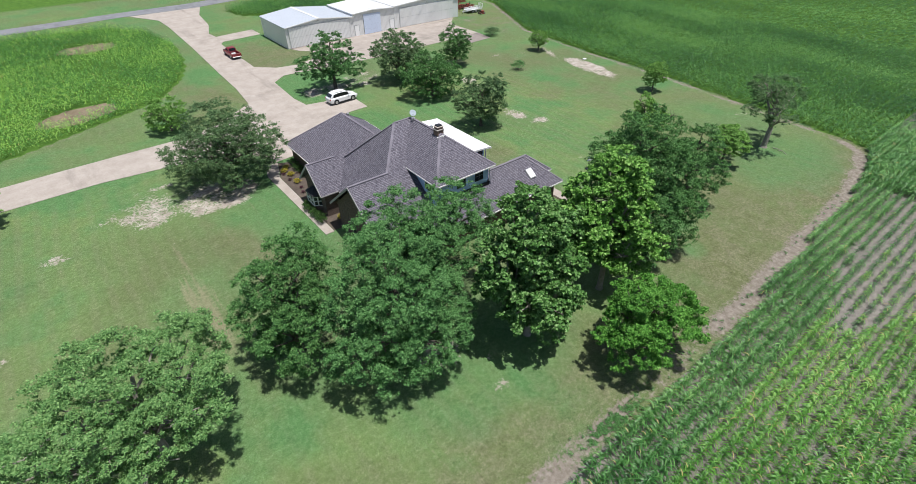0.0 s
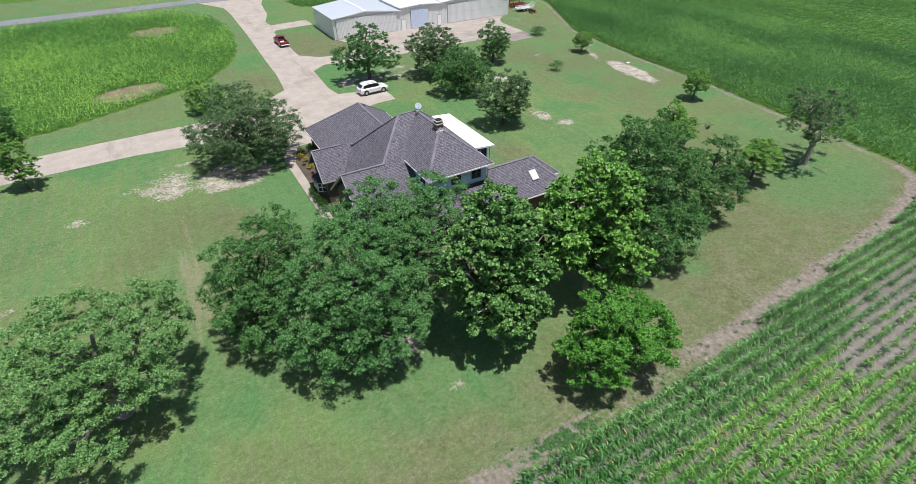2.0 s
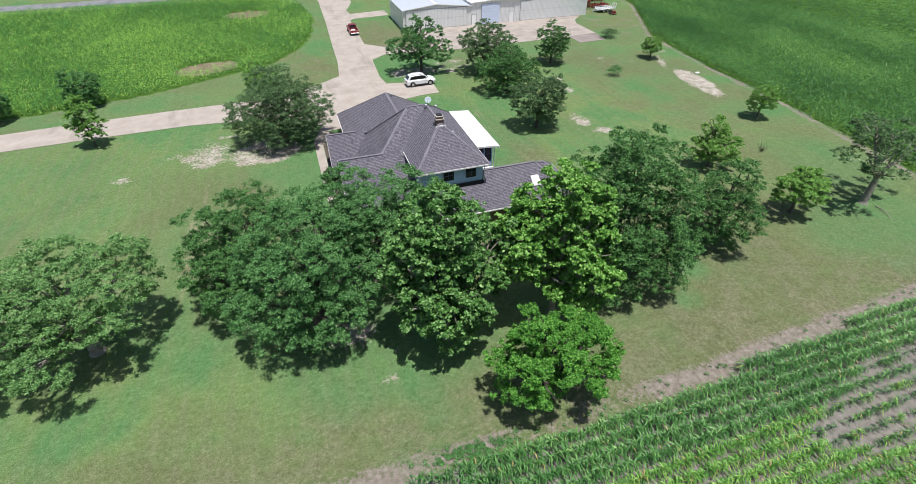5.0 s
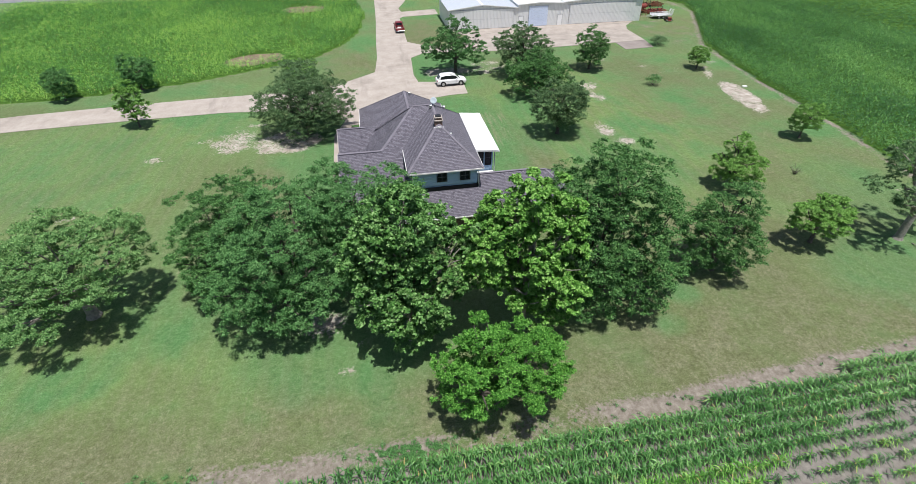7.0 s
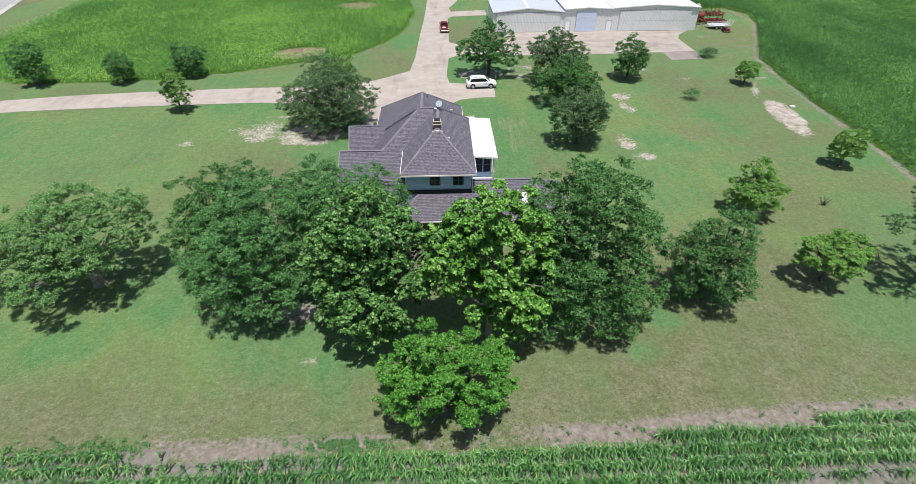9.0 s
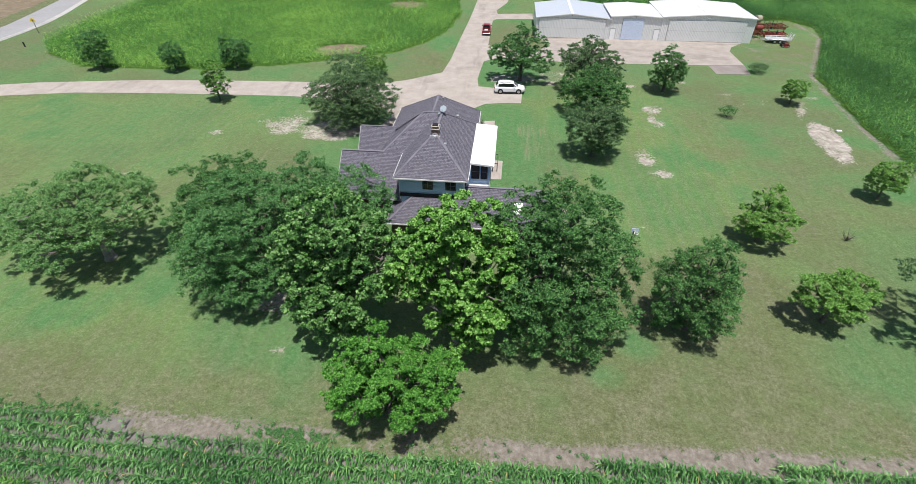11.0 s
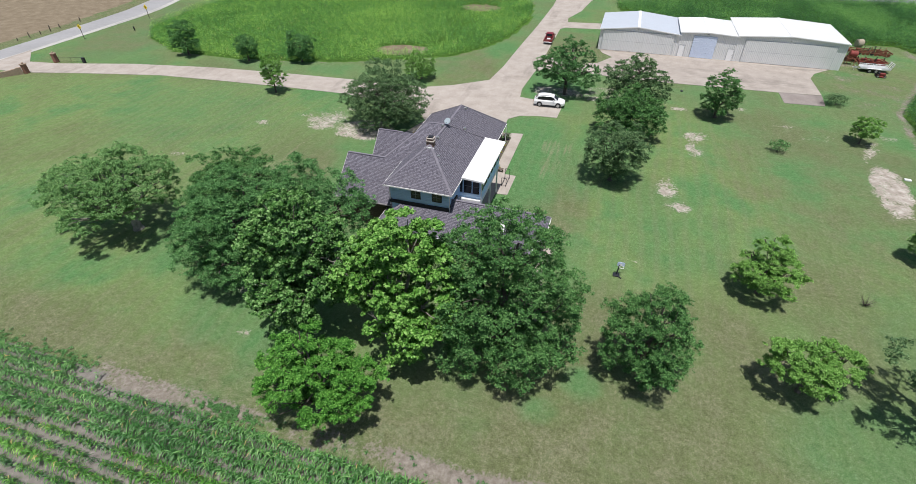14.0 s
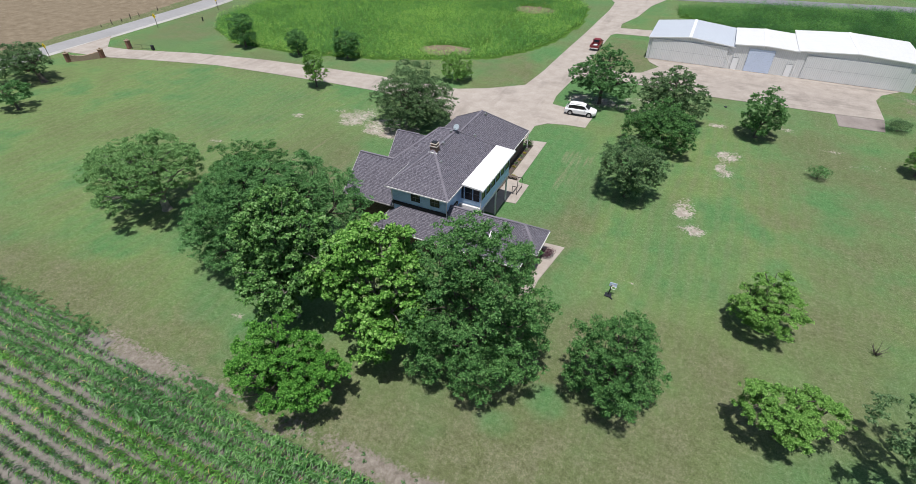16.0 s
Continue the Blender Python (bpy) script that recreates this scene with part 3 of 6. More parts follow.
paving("road_highway", [(x - 1.5, y) for x, y in ROAD_EAST] + ROAD_WEST, M_ASPH, "worn grey two-lane country road", 0.04, category="road")
paving("road_shoulder", ROAD_EAST + [(x - 1.49, y) for x, y in ROAD_EAST[::-1]], M_SHOULDER, "pale gravel shoulder of the country road", 0.036, category="road")
paving("road_back", [(-300, 118), (-46, 118.6), (-35, 118.9), (-23, 120), (-6, 121.5), (11, 121.0), (24, 123.8), (36, 126.4), (50, 129.2), (64, 131.5), (300, 160), (300, 167), (64, 138), (50, 135.5), (36, 132.6), (24, 130), (11, 127.5), (-6, 127.2), (-23, 126), (-46, 125), (-300, 124)], M_ASPH2, "dark asphalt back road", 0.04, category="road")
paving("pavement_apron", [(15.5, 54.8), (19, 54.2), (28.5, 54.2), (45.1, 54.9), (51.5, 55.5), (51.6, 63.6), (52.8, 66.5), (56.0, 69.78), (15.2, 69.78), (16.0, 67.5), (18.0, 65.4), (15.5, 60.8)], M_APRON, "stained concrete apron before the barn doors", 0.05)
paving("pavement_slab", [(45.15, 50.3), (50.9, 50.7), (51.5, 55.35), (45.1, 54.8)], M_SLAB, "weathered dark grey concrete slab by the barn apron", 0.045)
paving("pavement_east_walk", [(6.9, 8.4), (8.3, 8.4), (8.3, 11.2), (9.7, 11.3), (9.75, 15.7), (8.35, 15.8), (8.35, 27.3), (5.45, 26.85), (5.45, 25.9), (7.0, 25.8), (7.0, 16.0)], M_CONC, "pale concrete garden walk", 0.06)
paving("pavement_front_walk", [(-7.5, 8.2), (-6.6, 8.2), (-6.6, 21.6), (-5.4, 25.3), (-5.6, 25.62), (-6.2, 27.4), (-7.6, 22.8)], M_CONC, "pale concrete front walk", 0.06)
paving("pavement_wing_walk", [(14.9, -2.5), (16.0, -2.5), (16.0, 0.1), (16.9, 5.9), (14.7, 5.8), (14.9, 4.7)], M_CONC, "pale concrete walk round the low wing", 0.06)
paving("pavement_patio", [(6.3, 4.8), (6.9, 8.4), (7.0, 12.6), (6.3, 12.6)], M_CONC, "shaded concrete patio", 0.055)


# ------------------------------------------------------------------ house
house = thing("house", 2, 10, 0, "two-storey brick and pale blue house under a charcoal shingle roof", "house")


def roof_shell(name, pts, faces, label="", drop=0.16):
    """A closed roof body from its top faces, with a flat underside."""
    bm = bmesh.new()
    vs = [bm.verts.new(p) for p in pts]
    for f in faces:
        bm.faces.new([vs[i] for i in f])
    bmesh.ops.recalc_face_normals(bm, faces=bm.faces)
    if sum(f.normal.z for f in bm.faces) < 0:
        bmesh.ops.reverse_faces(bm, faces=bm.faces)
    rim = [e for e in bm.edges if len(e.link_faces) == 1]
    ext = bmesh.ops.extrude_edge_only(bm, edges=rim)
    for v in [g for g in ext["geom"] if isinstance(g, bmesh.types.BMVert)]:
        v.co.z -= drop
    return part(name, unwrap(bm), M_SHINGLE, house, label)


def hip_roof(x0, x1, y0, y1, ze, a, b, along="y"):
    """Hipped roof over a rectangle, ridge from a to b (x, y, z)."""
    P = [(x0, y0, ze), (x1, y0, ze), (x1, y1, ze), (x0, y1, ze), a, b]
    if along == "y":
        F = [(0, 1, 4), (1, 2, 5, 4), (2, 3, 5), (3, 0, 4, 5)]
    else:
        F = [(0, 1, 5, 4), (1, 2, 5), (2, 3, 4, 5), (3, 0, 4)]
    ob = roof_shell("roof", P, F)
    gutters([(P[0], P[1]), (P[1], P[2]), (P[2], P[3]), (P[3], P[0])])
    caps = [(P[0], a), (P[1], a if along == "y" else b), (P[2], b), (P[3], b if along == "y" else a), (a, b)]
    ridge_caps(caps)
    return ob


def gutters(lines, material=None):
    for p, q in lines:
        bm = beam(bmesh.new(), (p[0], p[1], p[2] - 0.09), (q[0], q[1], q[2] - 0.09), 0.10, 0.12)
        part("gutter", bm, material or M_WHITE, house, "taupe eave gutter" if material else "white eave gutter")


def ridge_caps(lines):
    for p, q in lines:
        bm = beam(bmesh.new(), (p[0], p[1], p[2] - 0.006), (q[0], q[1], q[2] - 0.006), 0.23, 0.028)
        part("ridge_cap", bm, M_CAP, house)


def wall_block(name, x0, x1, y0, y1, z0, z1, material, label=""):
    return part(name, unwrap(box(bmesh.new(), x0, x1, y0, y1, z0, z1)), material, house, label)


def window(parent, cx, cy, cz, w, h, face, cols=2, rows=2, sill=True, frame_mat=None):
    """A framed window on a wall that faces -y, +x or -x."""
    frame_mat = frame_mat or M_DARK
    ax = {"-y": (Vector((1, 0, 0)), Vector((0, -1, 0))), "+x": (Vector((0, 1, 0)), Vector((1, 0, 0))), "-x": (Vector((0, 1, 0)), Vector((-1, 0, 0)))}[face]
    u, n = ax
    c = Vector((cx, cy, cz))

    def bar(bm, u0, u1, v0, v1, d0, d1):
        pts = [c + u * a + Vector((0, 0, b)) + n * d for a in (u0, u1) for b in (v0, v1) for d in (d0, d1)]
        lo = [min(p[i] for p in pts) for i in range(3)]
        hi = [max(p[i] for p in pts) for i in range(3)]
        box(bm, lo[0], hi[0], lo[1], hi[1], lo[2], hi[2])

    bm = bmesh.new()
    t = 0.07
    bar(bm, -w / 2, -w / 2 + t, -h / 2, h / 2, 0.0, 0.06)
    bar(bm, w / 2 - t, w / 2, -h / 2, h / 2, 0.0, 0.06)
    bar(bm, -w / 2 + t, w / 2 - t, h / 2 - t, h / 2, 0.0, 0.06)
    bar(bm, -w / 2 + t, w / 2 - t, -h / 2, -h / 2 + t, 0.0, 0.06)
    win = part("window", bm, frame_mat, parent, "dark-framed sash window")
    pw, ph = (w - 2 * t) / cols, (h - 2 * t) / rows
    for i in range(cols):
        for j in range(rows):
            bm = bmesh.new()
            bar(bm, -w / 2 + t + i * pw + 0.015, -w / 2 + t + (i + 1) * pw - 0.015, -h / 2 + t + j * ph + 0.015, -h / 2 + t + (j + 1) * ph - 0.015, 0.012, 0.025)
            part("pane", bm, M_GLASS, win)
    bm = bmesh.new()
    for i in range(1, cols):
        bar(bm, -w / 2 + t + i * pw - 0.015, -w / 2 + t + i * pw + 0.015, -h / 2 + t, h / 2 - t, 0.005, 0.04)
    for j in range(1, rows):
        bar(bm, -w / 2 + t, w / 2 - t, -h / 2 + t + j * ph - 0.015, -h / 2 + t + j * ph + 0.015, 0.006, 0.038)
    part("glazing_bar", bm, M_BAR if frame_mat is M_DARK else frame_mat, win)
    return win


# walls
wall_block("wall", 0.5, 6.25, 0.55, 11.6, 2.3, 6.12, M_BLUE, "pale blue upper wall")
wall_block("wall", -3.7, 6.0, 10.0, 24.25, 0.0, 2.45, M_BRICK, "dark brown brick wall")
wall_block("wall", -5.5, 0.5, 1.6, 8.8, 0.0, 3.2, M_BRICK, "dark brown brick wall")
wall_block("wall", -3.9, 0.0, 8.8, 12.0, 0.0, 2.6, M_BRICK, "dark brown brick wall of the entrance recess")
wall_block("wall", -5.9, -3.0, 10.9, 15.1, 0.0, 2.7, M_BRICK, "dark brown brick wall")
wall_block("wall", -0.2, 14.0, -1.2, 4.2, 0.0, 2.45, M_BRICK, "dark brown brick wall")
wall_block("wall", 10.0, 15.0, 1.1, 4.3, 0.0, 2.44, M_BRICK, "dark brown brick wall")
wall_block("wall", 0.6, 6.2, 4.2, 12.0, 0.0, 2.3, M_BRICK, "dark brown brick wall")
# roofs
hip_roof(0, 6.75, 0.0, 12.1, 6.25, (3.35, 3.95, 8.95), (3.42, 8.85, 8.85))
hip_roof(-4.15, 6.46, 8.0, 24.75, 2.5, (1.5, 13.0, 6.15), (1.5, 20.36, 6.15))
hip_roof(-0.6, 14.6, -1.75, 4.7, 2.5, (2.6, 1.48, 4.85), (11.9, 1.48, 4.85), "x")
roof_shell("roof", [(10.5, 0.68, 2.5), (15.45, 0.68, 2.5), (15.45, 4.72, 2.5), (10.5, 4.72, 2.5), (10.5, 2.7, 4.0), (13.5, 2.7, 4.0)], [(0, 1, 5, 4), (1, 2, 5), (2, 3, 4, 5)])
gutters([((12.5, 0.68, 2.5), (15.45, 0.68, 2.5)), ((15.45, 0.68, 2.5), (15.45, 4.72, 2.5)), ((15.45, 4.72, 2.5), (12.0, 4.72, 2.5))])
ridge_caps([((15.45, 0.68, 2.5), (13.5, 2.7, 4.0)), ((15.45, 4.72, 2.5), (13.5, 2.7, 4.0)), ((13.5, 2.7, 4.0), (11.0, 2.7, 4.0))])
# cross roof, steep to the west
C0, C1 = (3.42, 8.85, 8.85), (1.5, 8.85, 8.8)
roof_shell("roof", [C0, C1, (-2.0, 4.95, 6.22), (3.42, 4.95, 6.22), (-4.45, 9.0, 2.62), (-4.45, 14.9, 2.62), (-2.4, 14.9, 3.6), (3.42, 14.9, 3.6)],
           [(0, 1, 2, 3), (1, 5, 4, 2), (1, 0, 7, 6), (1, 6, 5)])
ridge_caps([(C0, C1), (C1, (-2.0, 4.95, 6.22)), (C1, (-4.1, 14.5, 3.2)), (C0, (0.0, 4.7, 6.2))])
gutters([((-4.45, 9.2, 2.62), (-4.45, 11.0, 2.62))], M_FASCIA)
# two gables to the west
roof_shell("roof", [(-6.03, 4.87, 6.29), (0.6, 4.87, 6.29), (-6.03, 1.0, 3.3), (0.6, 1.0, 3.3), (-6.03, 9.35, 2.62), (0.6, 9.35, 2.62)], [(0, 1, 3, 2), (0, 4, 5, 1)])
roof_shell("roof", [(-6.38, 13.0, 5.17), (-0.5, 13.0, 5.17), (-6.38, 10.55, 2.75), (-0.5, 10.55, 2.75), (-6.38, 15.5, 2.75), (-0.5, 15.5, 2.75)], [(0, 1, 3, 2), (0, 4, 5, 1)])
ridge_caps([((-6.03, 4.87, 6.29), (-1.9, 4.87, 6.29)), ((-6.38, 13.0, 5.17), (-3.4, 13.0, 5.17))])
gutters([((-6.03, 1.0, 3.3), (0.4, 1.0, 3.3)), ((-6.38, 10.55, 2.75), (-4.5, 10.55, 2.75)), ((-6.38, 15.5, 2.75), (-4.3, 15.5, 2.75))], M_FASCIA)
for x, y, z, y0, z0, y1, z1 in ((-6.03, 4.87, 6.29, 1.0, 3.3, 9.35, 2.62), (-6.38, 13.0, 5.17, 10.55, 2.75, 15.5, 2.75)):
    for yy, zz in ((y0, z0), (y1, z1)):
        part("bargeboard", beam(bmesh.new(), (x - 0.03, y, z - 0.12), (x - 0.03, yy, zz - 0.12), 0.06, 0.2), M_FASCIA, house, "taupe bargeboard")
    bm = bmesh.new()
    for xx in (x + 0.45, x + 0.75):
        poly(bm, [(xx, y0 + 0.35, z0 - 0.1), (xx, y1 - 0.35, z1 - 0.1), (xx, y, z - 0.28)])
    vs = list(bm.verts)
    for i in range(3):
        bm.faces.new((vs[i], vs[(i + 1) % 3], vs[3 + (i + 1) % 3], vs[3 + i]))
    part("gable_wall", unwrap(bm), M_BRICK, house, "brick gable")
# upper siding boards
for i in range(9):
    z = 4.55 + i * 0.18
    part("siding_board", box(bmesh.new(), 0.46, 6.29, 0.51, 0.55, z, z + 0.165), M_BLUE, house)
for i in range(9):
    z = 4.55 + i * 0.18
    part("siding_board", box(bmesh.new(), 6.25, 6.29, 0.55, 3.2, z, z + 0.165), M_BLUE, house)
    part("siding_board", box(bmesh.new(), 0.46, 0.50, 0.55, 4.2, z, z + 0.165), M_BLUE, house)
# dark strips where the upper walls meet the lower roof
part("foot_strip", box(bmesh.new(), 0.40, 6.33, 0.38, 0.53, 4.12, 4.42), M_DARK, house, "dark strip along the foot of the upper wall")
part("foot_strip", box(bmesh.new(), 6.24, 6.40, 0.38, 3.0, 4.12, 4.42), M_DARK, house, "dark strip along the foot of the upper wall")
window(house, 3.05, 0.505, 5.38, 0.95, 0.92, "-y")
window(house, 5.15, 0.505, 5.38, 0.95, 0.92, "-y")
window(house, 0.455, 2.0, 5.4, 0.9, 0.9, "-x")
# chimney
ch = part("chimney", unwrap(box(bmesh.new(), 3.02, 3.70, 3.88, 4.5, 8.2, 9.2)), M_CHIM, house, "brick chimney with a pale stepped crown")
M_STONE = plain("chimney_stone", (0.42, 0.37, 0.33), 0.9, vary=0.2)
part("chimney_crown", box(bmesh.new(), 2.96, 3.76, 3.82, 4.56, 9.2, 9.3, 0.02), M_STONE, ch, "pale stone course")
part("flue", unwrap(box(bmesh.new(), 3.06, 3.66, 3.92, 4.46, 9.3, 9.48)), M_CHIM, ch)
part("chimney_crown", box(bmesh.new(), 3.0, 3.72, 3.86, 4.52, 9.48, 9.55, 0.02), M_STONE, ch, "pale stone course")
part("chimney_cap", box(bmesh.new(), 3.1, 3.62, 3.96, 4.42, 9.55, 9.66, 0.02), M_DARK, ch, "dark flue cap")
# white chimney flashing
part("foot_strip", beam(bmesh.new(), (2.9, 3.75, 8.62), (3.35, 3.55, 8.78), 0.12, 0.12), M_WHITE, ch)
part("foot_strip", beam(bmesh.new(), (3.8, 3.75, 8.62), (3.35, 3.55, 8.78), 0.12, 0.12), M_WHITE, ch)
# satellite dish
dish = part("satellite_dish", tube(bmesh.new(), (3.5, 8.75, 8.7), (3.5, 8.75, 9.15), 0.03, 0.03), M_METAL, house, "grey satellite dish on a mast")
bm = bmesh.new()
bmesh.ops.create_uvsphere(bm, u_segments=16, v_segments=8, radius=0.5)
bmesh.ops.delete(bm, geom=[v for v in bm.verts if v.co.z > -0.22], context="VERTS")
bmesh.ops.solidify(bm, geom=bm.faces[:], thickness=0.02)
bmesh.ops.transform(bm, matrix=pose(3.55, 8.62, 9.3) @ pose(0, 0, 0, 48, 0, -12) @ Matrix.Diagonal((0.95, 0.95, 0.6, 1)) @ pose(0, 0, 0.4), verts=bm.verts)
part("reflector", bm, plain("dish_grey", (0.34, 0.40, 0.44), 0.5, vary=0.1), dish, smooth=True)
part("feed_arm", beam(bmesh.new(), (3.52, 8.7, 9.1), (3.44, 8.2, 9.36), 0.03, 0.03), M_DARK, dish)
# roof vents, skylight
VENTS = ((2.1, 20.0, 5.85), (4.37, 3.4, 8.0), (3.55, 5.6, 8.8), (4.8, 10.5, 7.72), (3.2, 8.2, 8.85), (5.0, 13.0, 4.0))
for x, y, z in VENTS:
    part("roof_vent", box(bmesh.new(), x - 0.13, x + 0.13, y - 0.13, y + 0.13, z - 0.1, z + 0.22, 0.03), M_METAL, house, "small metal roof vent")
sk = bmesh.new()
box(sk, -0.42, 0.42, -0.55, 0.55, -0.1, 0.12, 0.02)
bmesh.ops.transform(sk, matrix=pose(11.4, -0.1, 3.68, 36, 0, 0), verts=sk.verts)
sky_light = part("skylight", sk, M_METAL, house, "white domed roof skylight")
sk = bmesh.new()
box(sk, -0.36, 0.36, -0.49, 0.49, 0.12, 0.16, 0.02)
bmesh.ops.transform(sk, matrix=pose(11.4, -0.1, 3.68, 36, 0, 0), verts=sk.verts)
part("skylight_dome", sk, M_WHITE, sky_light)
# sunroom on posts with its white roof
bm = bmesh.new()
top = [(6.7, 3.15, 6.36), (8.92, 3.15, 6.18), (8.92, 12.1, 6.18), (6.7, 12.1, 6.36)]
poly(bm, top)
r = bmesh.ops.extrude_face_region(bm, geom=bm.faces[:])
for v in [g for g in r["geom"] if isinstance(g, bmesh.types.BMVert)]:
    v.co.z -= 0.16
bmesh.ops.recalc_face_normals(bm, faces=bm.faces)
part("porch_roof", bm, M_WROOF, house, "flat white membrane porch roof")
part("porch_trim", box(bmesh.new(), 8.86, 8.96, 3.1, 12.15, 6.0, 6.14), M_WHITE, house, "white fascia")
wall_block("sunroom_wall", 6.25, 8.45, 3.75, 11.7, 3.35, 4.35, M_BLUE, "pale blue sunroom wall")
wall_block("sunroom_wall", 6.25, 8.4, 3.8, 11.65, 4.35, 6.05, M_SCREEN, "dark glazed core")
for y in (3.78, 5.1, 6.4, 7.7, 9.0, 10.35, 11.62):
    part("sunroom_post", box(bmesh.new(), 8.36, 8.47, y - 0.08, y + 0.08, 4.3, 6.05), M_BLUE, house)
for x in (6.3, 6.72, 7.6, 8.34):
    part("sunroom_post", box(bmesh.new(), x - 0.06, x + 0.08, 3.73, 3.82, 4.3, 6.05), M_BLUE, house)
part("sunroom_beam", box(bmesh.new(), 8.36, 8.47, 3.73, 11.7, 5.92, 6.04), M_BLUE, house)
part("sunroom_beam", box(bmesh.new(), 6.25, 8.46, 3.72, 3.8, 5.92, 6.04), M_BLUE, house)
for i, y in enumerate((4.44, 5.75, 7.05, 8.35, 9.68, 10.98)):
    window(house, 8.41, y, 5.15, 1.05, 1.5, "+x", 1, 2)
window(house, 7.18, 3.79, 5.15, 0.80, 1.5, "-y", 1, 2)
window(house, 8.02, 3.79, 5.15, 0.66, 1.5, "-y", 1, 2)
part("sunroom_skirt", box(bmesh.new(), 6.3, 8.5, 3.42, 3.745, 3.35, 3.85, 0.02), M_WHITE, house, "white skirt board")
part("sunroom_skirt", box(bmesh.new(), 8.45, 8.55, 3.66, 11.75, 3.3, 3.5), M_WHITE, house, "white skirt board")
for y in (4.9, 8.3, 11.5):
    part("porch_post", box(bmesh.new(), 8.25, 8.4, y - 0.07, y + 0.07, 0.05, 3.35), M_WHITE, house, "white porch post")
# bay window on the west gable
bm = bmesh.new()
slab(bm, [(-6.7, 12.2), (-5.9, 11.7), (-5.9, 14.3), (-6.7, 13.8)], 2.0, 2.1)
for a, b in (((-6.7, 12.2), (-5.9, 11.7)), ((-6.7, 13.8), (-6.7, 12.2)), ((-5.9, 14.3), (-6.7, 13.8))):
    poly(bm, [(*a, 2.1), (*b, 2.1), (-5.9, 13.0, 2.75)])
part("bay_roof", bm, M_DARK, house, "dark metal bay roof")
bay = part("bay_base", unwrap(slab(bmesh.new(), [(-6.6, 12.25), (-5.9, 11.8), (-5.9, 14.2), (-6.6, 13.75)], 0.0, 0.9)), M_BRICK, house, "brick base of the bay window")
part("bay_glass", slab(bmesh.new(), [(-6.55, 12.3), (-5.9, 11.87), (-5.9, 14.13), (-6.55, 13.7)], 0.9, 1.95), M_GLASS, bay)
for x, y in ((-6.58, 12.27), (-6.58, 13.73), (-6.58, 13.0), (-6.22, 12.03), (-6.22, 13.97)):
    part("bay_post", box(bmesh.new(), x - 0.05, x + 0.05, y - 0.05, y + 0.05, 0.9, 2.0), M_WHITE, bay, "white bay window post")
for z in (0.9, 1.42, 1.92):
    bm = bmesh.new()
    for a, b in (((-6.58, 12.27), (-6.58, 13.73)), ((-6.58, 12.27), (-5.92, 11.84)), ((-6.58, 13.73), (-5.92, 14.16))):
        beam(bm, (*a, z + 0.03), (*b, z + 0.03), 0.07, 0.06)
    part("bay_rail", bm, M_WHITE, bay, "white bay window rail")
window(house, -5.5, 6.2, 1.4, 1.2, 1.3, "-x", 2, 2)
window(house, -3.7, 18.5, 1.4, 1.2, 1.3, "-x", 2, 2)
# downpipes
for x, y, z0, z1 in ((0.42, 0.45, 3.8, 6.1), (6.4, 0.45, 3.9, 6.1), (8.6, 3.55, 3.4, 6.05), (6.45, 24.5, 0.05, 2.4)):
    part("downpipe", tube(bmesh.new(), (x, y, z0), (x, y, z1), 0.05, 0.05), M_WHITE, house, "white downpipe")

# ------------------------------------------------------------------ barn
barn = thing("metal_barn", 36, 76, 0, "long pale metal barn of three joined bays with white roofs", "barn")
BF = 69.8


def barn_bay(x0, x1, ze, zr, yb, roof_mat, xr=None, over=0.25):
    xr = (x0 + x1) / 2 if xr is None else xr
    # walls with gable tops
    bm = bmesh.new()
    front = [(x0, BF, 0), (x1, BF, 0), (x1, BF, ze - 0.1), (xr, BF, zr - 0.12), (x0, BF, ze - 0.1)]
    rear = [(x, yb, z) for x, y, z in front]
    poly(bm, front), poly(bm, rear[::-1])
    poly(bm, [(x0, yb, 0), (x0, BF, 0), (x0, BF, ze - 0.1), (x0, yb, ze - 0.1)])
    poly(bm, [(x1, BF, 0), (x1, yb, 0), (x1, yb, ze - 0.1), (x1, BF, ze - 0.1)])
    part("wall", unwrap(bm), M_BARN, barn, "pale ribbed metal wall")
    bm = bmesh.new()
    a, b = BF - over, yb + over
    for s0, z0, s1, z1 in ((x0 - 0.15, ze, xr, zr), (xr, zr, x1 + 0.15, ze)):
        poly(bm, [(s0, a, z0), (s1, a, z1), (s1, b, z1), (s0, b, z0)])
    bmesh.ops.remove_doubles(bm, verts=bm.verts, dist=0.001)
    rim = [e for e in bm.edges if len(e.link_faces) == 1]
    ext = bmesh.ops.extrude_edge_only(bm, edges=rim)
    for v in [g for g in ext["geom"] if isinstance(g, bmesh.types.BMVert)]:
        v.co.z -= 0.1
    part("roof", unwrap(bm), roof_mat, barn)
    part("ridge_cap", beam(bmesh.new(), (xr, a, zr + 0.02), (xr, b, zr + 0.02), 0.5, 0.04), M_WHITE, barn)
    for s0, z0, s1, z1 in ((x0 - 0.15, ze, xr, zr), (xr, zr, x1 + 0.15, ze)):
        part("gable_trim", beam(bmesh.new(), (s0, a - 0.03, z0 - 0.06), (s1, a - 0.03, z1 - 0.06), 0.06, 0.16), M_WHITE, barn, "white gable trim")


